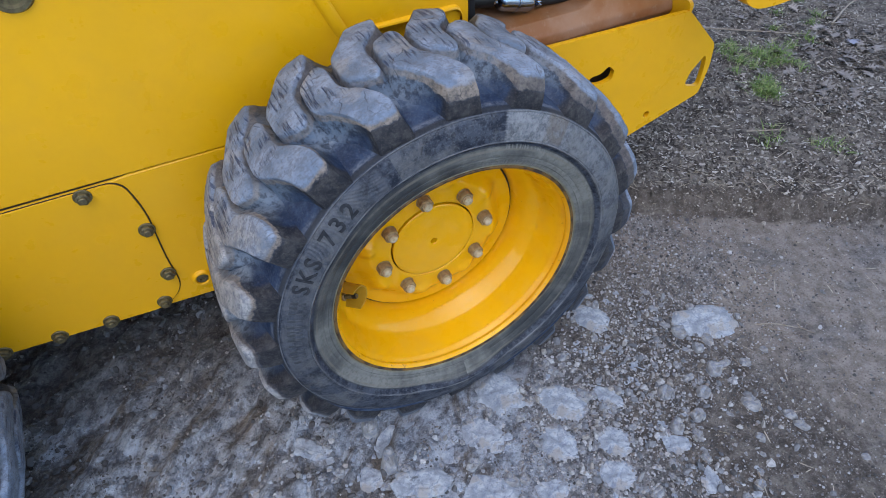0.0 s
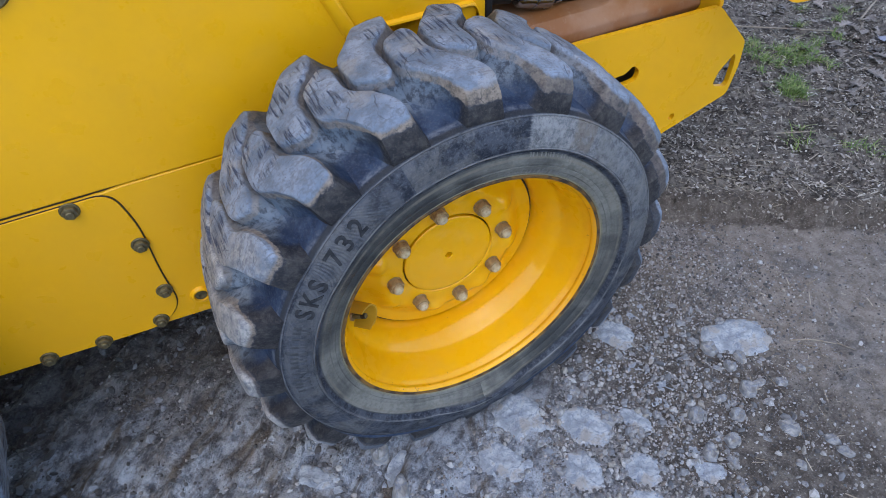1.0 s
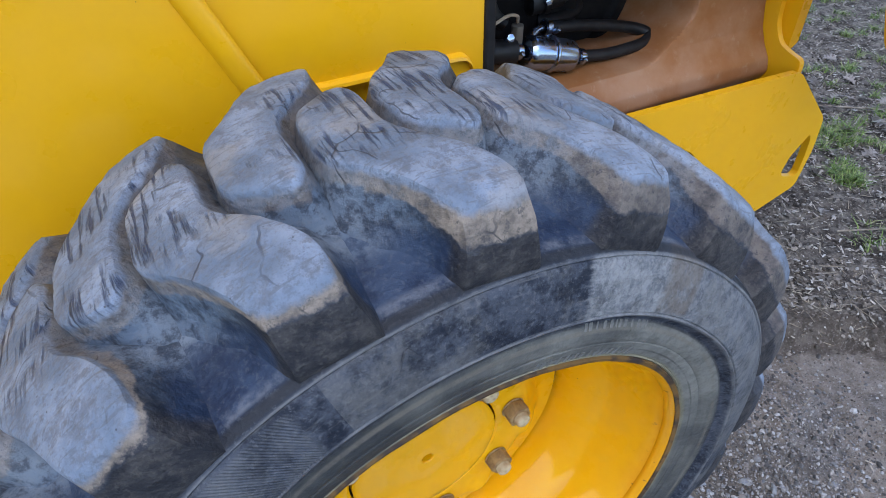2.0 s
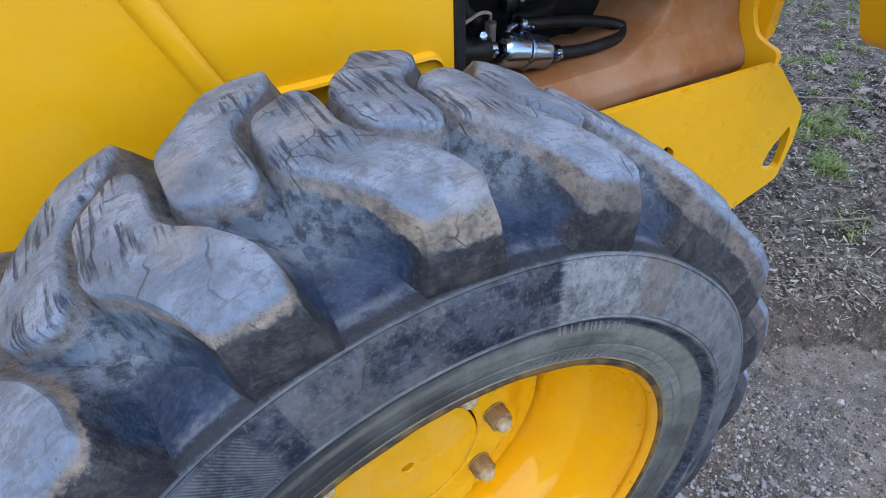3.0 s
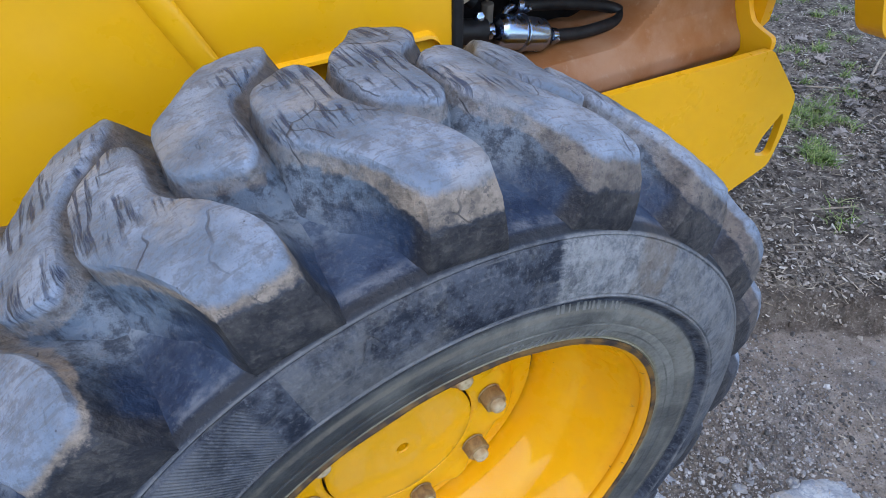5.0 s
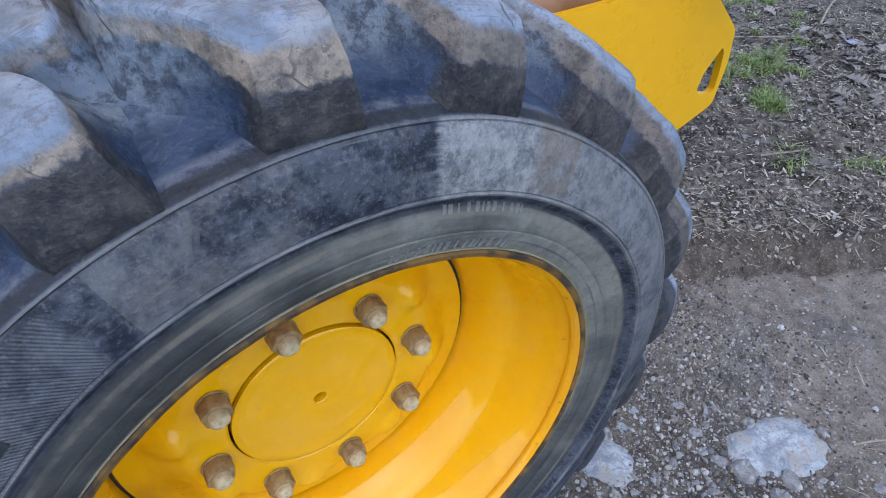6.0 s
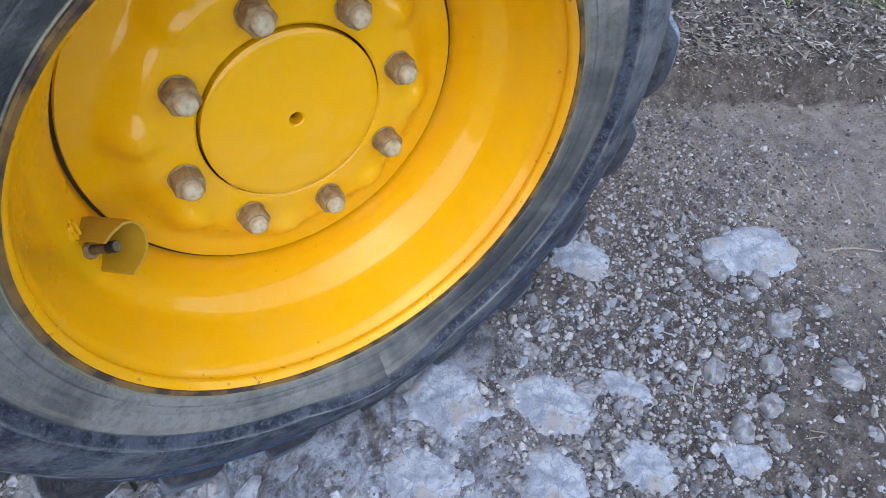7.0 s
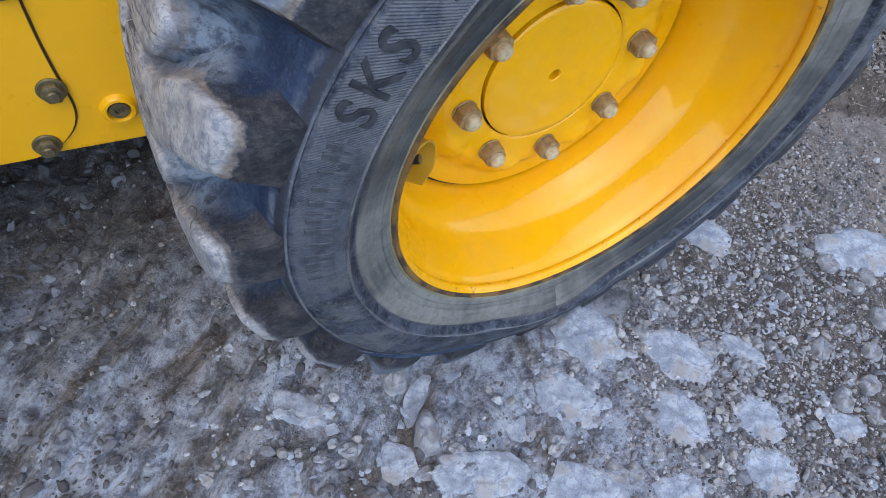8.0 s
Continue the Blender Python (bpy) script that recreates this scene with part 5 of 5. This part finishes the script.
ICO_F = np.array([[v.index for v in f.verts] for f in ICO.faces])
ICO.free()


def spin(n):
    """n random rotations."""
    q = rng.normal(size=(n, 4))
    q /= np.linalg.norm(q, axis=1)[:, None]
    w, x, y, z = q.T
    return np.stack([1 - 2 * (y * y + z * z), 2 * (x * y - z * w), 2 * (x * z + y * w), 2 * (x * y + z * w), 1 - 2 * (x * x + z * z), 2 * (y * z - x * w), 2 * (x * z - y * w), 2 * (y * z + x * w), 1 - 2 * (x * x + y * y)], -1).reshape(n, 3, 3)


def many(name, verts, faces, place, size, turn, material, label, category):
    """Joins many small pieces of one shape into one object of stuff."""
    n = len(place)
    v = np.einsum("nij,nkj->nki", turn, verts[None] * size[:, None, :] if verts.ndim == 2 else verts * size[:, None, :]) + place[:, None, :]
    k = v.shape[1]
    f = (faces[None] + (np.arange(n) * k)[:, None, None]).reshape(-1, faces.shape[1])
    me = bpy.data.meshes.new(name)
    me.from_pydata(v.reshape(-1, 3).tolist(), [], f.tolist())
    me.materials.append(material)
    return tagged(new(name, me), label, category, kind="stuff")


# the large ones: place, half length, half width, turn
BIG = [(0.567, -0.191, 0.068, 0.044, -22), (0.349, -0.061, 0.042, 0.038, -61), (0.065, -0.129, 0.048, 0.048, -24), (0.168, -0.206, 0.053, 0.038, -60), (0.259, -0.241, 0.040, 0.020, -66), (0.109, -0.281, 0.042, 0.036, -73), (0.206, -0.326, 0.034, 0.031, -43),
       (0.168, -0.382, 0.038, 0.033, -40), (0.307, -0.385, 0.032, 0.023, -33), (0.313, -0.470, 0.028, 0.021, -119), (-0.014, -0.193, 0.042, 0.035, -47), (0.356, -0.215, 0.019, 0.014, -56), (0.382, 0.004, 0.021, 0.018, -50), (-0.056, -0.300, 0.062, 0.034, -39),
       (-0.183, -0.115, 0.088, 0.040, -5), (-0.259, -0.167, 0.046, 0.025, -22), (-0.334, -0.060, 0.044, 0.019, -39), (-0.168, -0.227, 0.058, 0.029, -26), (-0.354, -0.130, 0.032, 0.016, -25), (0.330, -0.150, 0.020, 0.013, 10), (0.400, -0.190, 0.015, 0.011, 60), (0.535, -0.313, 0.014, 0.010, 20),
       (0.610, -0.476, 0.014, 0.009, -30), (0.020, -0.250, 0.024, 0.018, 10), (0.050, -0.350, 0.030, 0.022, -20), (-0.020, -0.410, 0.045, 0.030, 15), (-0.080, -0.200, 0.024, 0.018, 0)]


def off_stones(x, y):
    """False where one of the large stones lies."""
    ok = np.ones(np.shape(x), bool)
    for u, v, a, b, turn in BIG:
        c, n = math.cos(radians(turn)), math.sin(radians(turn))
        ok &= ((((x - u) * c + (y - v) * n) / a) ** 2 + ((-(x - u) * n + (y - v) * c) / b) ** 2) > 0.72
    return ok


def clear_of_tyre(x, y):
    return ~((np.abs(x) < 0.17) & (y > -0.12) & (y < 0.17)) & ~((np.abs(x - REAR_X) < 0.17) & (y > -0.12) & (y < 0.17))


def gravel(name, n, lo, hi, where, label, material=GRAVEL, category="gravel", flat=0.75, power=2.6):
    pts = []
    while len(pts) < n:
        x, y = rng.uniform(-0.95, 2.0, 4000), rng.uniform(-0.72, 0.95, 4000)
        ok = (rng.uniform(size=4000) < where(x, y)) & clear_of_tyre(x, y) & off_stones(x, y)
        pts += list(zip(x[ok], y[ok]))
    p = np.array(pts[:n])
    s = lo * (hi / lo) ** (rng.uniform(size=n) ** power)
    size = s[:, None] * rng.uniform(0.65, 1.25, (n, 3)) * np.array([1, 1, flat])
    shape = ICO_V[None] * rng.uniform(0.72, 1.2, (n, len(ICO_V), 1))
    z = height(p[:, 0], p[:, 1]) + s * 0.18
    many(name, shape, ICO_F, np.column_stack([p, z]), size, spin(n), material, label, category)


def gravel_zone(x, y):
    d = bank_distance(x, y)
    drive = fade(0.03, -0.06, d)
    band = np.exp(-((x - 0.28 - 0.3 * (y + 0.2)) / 0.30) ** 2) * 1.0
    patch = 0.25 + 0.75 * fade(-0.1, 0.35, vnoise(x, y, 0.14, 21))
    beside = 1.3 * np.exp(-(((x - 0.58) / 0.15) ** 2 + ((y + 0.03) / 0.14) ** 2))
    return np.clip(drive * (0.06 + band * patch + beside), 0, 1)


gravel("fine_gravel", 42000, 0.0009, 0.0040, gravel_zone, "fine grey crushed stone on the dirt")
gravel("coarse_gravel", 2000, 0.0028, 0.0070, gravel_zone, "small angular grey stones")
gravel("loose_chippings", 1150, 0.0034, 0.0105, lambda x, y: gravel_zone(x, y) * fade(0.0, -0.10, y) * fade(0.60, 0.35, x), "pale angular chippings among the stones", CHIPPINGS, "stone", 0.6)
gravel("bank_grit", 26000, 0.0010, 0.0072, lambda x, y: fade(-0.05, 0.0, bank_distance(x, y)) * (0.25 + 0.75 * fade(-0.3, 0.3, vnoise(x, y, 0.12, 22))), "scattered soil crumbs and fine grit", SOIL, "soil")
gravel("drive_grit", 9000, 0.0008, 0.0026, lambda x, y: fade(0.0, -0.04, bank_distance(x, y)) * fade(0.3, 0.6, x), "scattered fine grit on the drive", SOIL, "soil")
gravel("dirt_clods", 6500, 0.0012, 0.0120, lambda x, y: fade(0.05, -0.25, x) * fade(-0.45, -0.2, y) * (0.15 + 0.85 * fade(-0.15, 0.25, vnoise(x, y, 0.10, 51))), "loose grey clods of dirt and stone", CLOD, "soil", 0.6)


def stone_mesh(seed, a, b, c, rings, segs, material):
    """A broken stone: an angular outline of half axes a and b, its top c high, worn flat and pitted."""
    draw = random.Random(seed)
    k = draw.randint(8, 11)
    turns = [(i + draw.uniform(-0.32, 0.32)) / k for i in range(k)]
    corners = [Vector((math.cos(2 * math.pi * t), math.sin(2 * math.pi * t))) * draw.uniform(0.86, 1.16) for t in turns]
    shift = Vector((seed, seed * 1.7, -seed))

    def reach(t):
        d = Vector((math.cos(t), math.sin(t)))
        for i in range(k):
            p, q = corners[i], corners[(i + 1) % k]
            e = q - p
            det = d.x * -e.y + d.y * e.x
            if abs(det) > 1e-9:
                far, along_edge = (p.x * -e.y + p.y * e.x) / det, (d.x * p.y - d.y * p.x) / det
                if far > 0 and -0.001 <= along_edge <= 1.001:
                    return far
        return 1.0

    bm = bmesh.new()
    middle = bm.verts.new((0, 0, c * (0.9 + 0.3 * noise.noise(shift))))
    last = None
    for j in range(1, rings + 2):
        t = min(j / rings, 1.0) ** 0.8
        row = []
        for i in range(segs):
            w = 2 * math.pi * i / segs
            p = Vector((math.cos(w), math.sin(w), 0))
            far = reach(w) * (1 + 0.10 * noise.noise(p * 3.1 + shift) + 0.08 * noise.noise(p * 8 + shift))
            q = p * far * t
            z = c * (0.85 + 0.38 * noise.noise(q * 1.7 - shift) + 0.24 * noise.noise(q * 4.5 - shift) + 0.12 * noise.noise(q * 11 - shift)) * (1 - 0.75 * t ** 7)
            if j > rings:
                q, z = q * 1.04, -c * 0.7
            row.append(bm.verts.new((q.x * a, q.y * b, z)))
        for i in range(segs):
            if last is None:
                bm.faces.new((middle, row[i], row[(i + 1) % segs]))
            else:
                bm.faces.new((last[i], row[i], row[(i + 1) % segs], last[(i + 1) % segs]))
        last = row
    return finish("stone", bm, material)


PEBBLES = [stone_mesh(3.7 * i, 1.0, 1.0, 1.15 + 0.15 * (i % 3), 5, 20, PEBBLE) for i in range(10)]


def stone(x, y, a, b, turn, i, big):
    if big:
        ob = tagged(new("stone", stone_mesh(5.3 * i + 2, a * 1.06, b * 1.06, (a + b) * (0.070 if x > 0.02 else 0.042), 16, 72, STONE)), "pale bluish rough stone pressed into the dirt", "stone", "stones in the drive")
    else:
        ob = tagged(new("stone", PEBBLES[i % 10]), "small pale angular stone on the dirt", "stone", "small stones in the drive")
        ob.scale = (a, b, (a + b) * 0.30)
    ob.location = (x, y, float(height(x, y)) - 0.002)
    ob.rotation_euler = (0, 0, radians(turn))


for i, (x, y, a, b, turn) in enumerate(BIG):
    stone(x, y, a, b, turn, i, True)
placed = [(x, y, a) for x, y, a, b, t in BIG]
# lumps broken off round the large ones
for i, (x, y, a, b, turn) in enumerate(BIG):
    for _ in range(3 if a > 0.03 else 1):
        w, size = rng.uniform(0, 2 * math.pi), a * rng.uniform(0.16, 0.34)
        u, v = a * 1.08 * math.cos(w), b * 1.08 * math.sin(w)
        c, n = math.cos(radians(turn)), math.sin(radians(turn))
        u, v = x + u * c - v * n, y + u * n + v * c
        if bool(clear_of_tyre(np.array(u), np.array(v))):
            placed.append((u, v, size))
            stone(u, v, size, size * rng.uniform(0.6, 0.95), rng.uniform(0, 180), len(placed), False)
tries = 0
while len(placed) < 320 and tries < 8000:
    tries += 1
    x, y = rng.normal(0.18, 0.24), rng.normal(-0.27, 0.16)
    a = 0.005 * (4.2 ** (rng.uniform() ** 1.9))
    if not bool(clear_of_tyre(np.array(x), np.array(y))) or y > 0.05 or x > 0.65:
        continue
    if any(math.hypot(x - u, y - v) < 0.75 * (a + w) for u, v, w in placed):
        continue
    placed.append((x, y, a))
    stone(x, y, a, a * rng.uniform(0.6, 0.9), rng.uniform(0, 180), len(placed), False)

# broken, trodden stone round the tyres
bm = bmesh.new()
bmesh.ops.create_icosphere(bm, subdivisions=2, radius=1.0)
LUMP_V, LUMP_F = np.array([v.co[:] for v in bm.verts]), np.array([[v.index for v in f.verts] for f in bm.faces])
bm.free()
n = 700
x, y = rng.uniform(-0.45, 0.45, n * 6), rng.uniform(-0.70, 0.06, n * 6)
ok = clear_of_tyre(x, y) & (rng.uniform(size=n * 6) < 0.12 + 0.88 * fade(-0.05, 0.3, vnoise(x, y, 0.16, 31)) * fade(0.5, 0.2, x))
x, y = x[ok][:n], y[ok][:n]
n = len(x)
a = 0.0035 * 3.4 ** (rng.uniform(size=n) ** 2.2)
size = np.column_stack([a * rng.uniform(0.8, 1.5, n), a * rng.uniform(0.6, 1.0, n), a * rng.uniform(0.22, 0.40, n)])
turn = rng.uniform(0, 2 * math.pi, n)
zero, one = np.zeros(n), np.ones(n)
spin_z = np.stack([np.cos(turn), -np.sin(turn), zero, np.sin(turn), np.cos(turn), zero, zero, zero, one], -1).reshape(n, 3, 3)
many("crushed_stone", LUMP_V[None] * rng.uniform(0.68, 1.25, (n, len(LUMP_V), 1)), LUMP_F, np.column_stack([x, y, height(x, y) - size[:, 2] * 0.3]), size, spin_z, STONE, "pale crushed stone trodden into the dirt", "stone")

# bark chips and straw on the bank
BOX_V = np.array([(x, y, z) for x in (-1, 1) for y in (-1, 1) for z in (-1, 1)], float)
BOX_F = np.array([(0, 1, 3, 2), (4, 6, 7, 5), (0, 4, 5, 1), (2, 3, 7, 6), (0, 2, 6, 4), (1, 5, 7, 3)])


def litter(name, n, length, wide, where, material, label, tilt=0.25):
    pts = []
    while len(pts) < n:
        x, y = rng.uniform(0.3, 3.2, 6000), rng.uniform(-0.75, 2.2, 6000)
        ok = rng.uniform(size=6000) < where(x, y)
        pts += list(zip(x[ok], y[ok]))
    p = np.array(pts[:n])
    l = length[0] * (length[1] / length[0]) ** (rng.uniform(size=n) ** 1.8)
    w = np.minimum(rng.uniform(*wide, n), l * 0.7)
    size = np.column_stack([l, w, w * rng.uniform(0.15, 0.5, n)])
    a, b = rng.uniform(0, 2 * math.pi, n), rng.normal(0, tilt, n)
    ca, sa, cb, sb, o = np.cos(a), np.sin(a), np.cos(b), np.sin(b), np.zeros(n)
    turn = np.stack([ca * cb, -sa, ca * sb, sa * cb, ca, sa * sb, -sb, o, cb], -1).reshape(n, 3, 3)
    shape = BOX_V[None] * rng.uniform(0.25, 1.25, (n, 8, 1))
    z = height(p[:, 0], p[:, 1]) + 0.001 + rng.uniform(0, 0.006, n)
    many(name, shape, BOX_F, np.column_stack([p, z]), size, turn, material, label, "litter")


def on_bank(x, y):
    return fade(-0.02, 0.05, bank_distance(x, y)) * np.clip(1.5 - 0.45 * np.hypot(x - 0.8, y), 0.06, 1)


litter("bark_chips", 34000, (0.0018, 0.0100), (0.0010, 0.0032), on_bank, CHIPS, "dark bark chips and leaf crumbs on the bank")
litter("leaf_crumbs", 9500, (0.003, 0.013), (0.0015, 0.0045), lambda x, y: on_bank(x, y) * fade(-0.3, 0.4, vnoise(x, y, 0.11, 41)), CRUMBS, "pale broken leaves and wood crumbs on the bank", 0.35)
litter("straw", 8000, (0.005, 0.026), (0.0005, 0.0011), lambda x, y: on_bank(x, y) * (0.35 + 0.65 * np.exp(-((bank_distance(x, y) - 0.07) / 0.06) ** 2)) + 0.12 * np.exp(-((x - 0.8) / 0.4) ** 2) * fade(0.1, -0.1, y), STRAW, "dry straw stalks lying loose", 0.12)

# grass tufts
blades_v, blades_f = [], []
for cx, cy, n, sp in ((1.32, 0.36, 150, 0.020), (1.40, 0.57, 95, 0.038), (1.36, 0.46, 30, 0.03), (1.52, 0.46, 130, 0.036), (1.46, 0.52, 40, 0.035), (1.62, 0.55, 40, 0.06), (1.85, 0.75, 90, 0.10), (1.15, 0.18, 20, 0.02), (1.28, 0.06, 20, 0.03), (1.95, 0.30, 40, 0.06), (2.3, 1.1, 240, 0.22), (2.75, 1.25, 240, 0.28), (2.0, 1.1, 90, 0.12)):
    clumps = [(cx + rng.normal(0, sp), cy + rng.normal(0, sp)) for _ in range(max(4, n // 10))]
    for i in range(int(n * 3.2)):
        u, v = clumps[i % len(clumps)]
        x, y = u + rng.normal(0, 0.012), v + rng.normal(0, 0.012)
        z = float(height(x, y))
        a, hgt, bend, w = rng.uniform(0, 2 * math.pi), rng.uniform(0.008, 0.032), rng.uniform(0.4, 1.8), rng.uniform(0.0008, 0.0019)
        dx, dy = math.cos(a), math.sin(a)
        base = len(blades_v)
        for t, k in ((0, 1.0), (0.5, 0.85), (1.0, 0.12)):
            u, v = hgt * bend * t * t, hgt * t * (1 - 0.25 * t * bend)
            for sgn in (-1, 1):
                blades_v.append((x + dx * u - dy * sgn * w * k, y + dy * u + dx * sgn * w * k, z + v))
        blades_f += [(base, base + 1, base + 3, base + 2), (base + 2, base + 3, base + 5, base + 4)]
me = bpy.data.meshes.new("grass")
me.from_pydata(blades_v, [], blades_f)
me.materials.append(GRASS)
tagged(new("grass", me), "small fresh green grass tufts on the bank", "grass", kind="stuff")


def leaf_mesh(seed):
    """A dry lobed leaf, curled up at its sides."""
    r = random.Random(seed)
    bm = bmesh.new()
    spine, left, right = [], [], []
    n = 11
    for i in range(n):
        t = i / (n - 1)
        w = (0.40 * math.sin(math.pi * min(1, t * 1.02)) ** 0.7) * (0.72 + 0.38 * math.cos(i * math.pi)) * r.uniform(0.85, 1.15) + 0.012
        arch = 0.10 * math.sin(math.pi * t) + 0.05 * math.sin(seed + 5 * t)
        spine.append(bm.verts.new((t - 0.5, 0, arch)))
        left.append(bm.verts.new((t - 0.5 + 0.04, w, arch + w * r.uniform(0.1, 0.6))))
        right.append(bm.verts.new((t - 0.5 + 0.04, -w, arch + w * r.uniform(0.1, 0.6))))
    for i in range(n - 1):
        bm.faces.new((spine[i], spine[i + 1], left[i + 1], left[i]))
        bm.faces.new((right[i], right[i + 1], spine[i + 1], spine[i]))
    bmesh.ops.solidify(bm, geom=bm.faces[:], thickness=0.012)
    return bm


LEAVES = [finish("dry_leaf", leaf_mesh(i), LEAF) for i in range(4)]
pale = finish("dry_leaf", leaf_mesh(9), PALE_LEAF)
spots = [(1.46, 0.27, 0.05), (1.55, 0.22, 0.055), (1.60, 0.30, 0.06), (1.70, 0.36, 0.055), (1.40, 0.22, 0.035), (1.75, 0.22, 0.06), (1.66, 0.12, 0.05), (1.15, 0.30, 0.03), (1.25, 0.55, 0.035), (1.9, 0.55, 0.06), (2.1, 0.5, 0.06), (1.62, 0.75, 0.05), (1.82, 0.30, 0.05), (1.05, 0.42, 0.03), (1.95, 0.85, 0.055), (1.3, 0.14, 0.028), (2.25, 0.72, 0.06)]
drift = random.Random(12)
while len(spots) < 84:
    x, y = drift.gauss(1.76, 0.20), drift.gauss(0.36, 0.16)
    if bank_distance(x, y) > 0.2 and all(math.hypot(x - u, y - v) > 0.02 for u, v, w in spots):
        spots.append((x, y, drift.uniform(0.030, 0.062)))
for i, (x, y, s) in enumerate(spots):
    ob = tagged(new("dry_leaf", LEAVES[i % 4]), "curled dry brown leaf on the bank", "leaf", "fallen leaves")
    ob.scale = (s, s, s)
    ob.location, ob.rotation_euler = (x, y, float(height(x, y)) + 0.003), (rng.normal(0, 0.2), rng.normal(0, 0.2), rng.uniform(0, 6.28))
ob = tagged(new("dry_leaf", pale), "pale bluish dry leaf lying on the bank", "leaf", "fallen leaves")
ob.scale, ob.location, ob.rotation_euler = (0.055, 0.055, 0.055), (1.80, 0.43, float(height(1.80, 0.43)) + 0.006), (0.1, 0.2, 0.9)


def twig(points, r):
    pts = [(x, y, float(height(x, y)) + r * 0.8 + dz) for x, y, dz in points]
    tagged(new("twig", finish("twig", tube(pts, (r, r * 0.5), 7), TWIG)), "thin dry brown twig lying on the ground", "twig", "twigs")


twig([(0.66, -0.25, 0.001), (0.70, -0.27, 0.002), (0.735, -0.30, 0.001)], 0.0022)
twig([(0.74, -0.30, 0.001), (0.755, -0.33, 0.002)], 0.0016)
twig([(0.40, -0.50, 0.001), (0.38, -0.54, 0.002)], 0.0018)
twig([(1.40, 0.78, 0.004), (1.55, 0.66, 0.012), (1.74, 0.52, 0.004)], 0.0035)
twig([(1.12, 0.24, 0.004), (1.22, 0.19, 0.006)], 0.0026)
twig([(1.85, 0.55, 0.01), (2.05, 0.62, 0.02), (2.2, 0.60, 0.01)], 0.004)
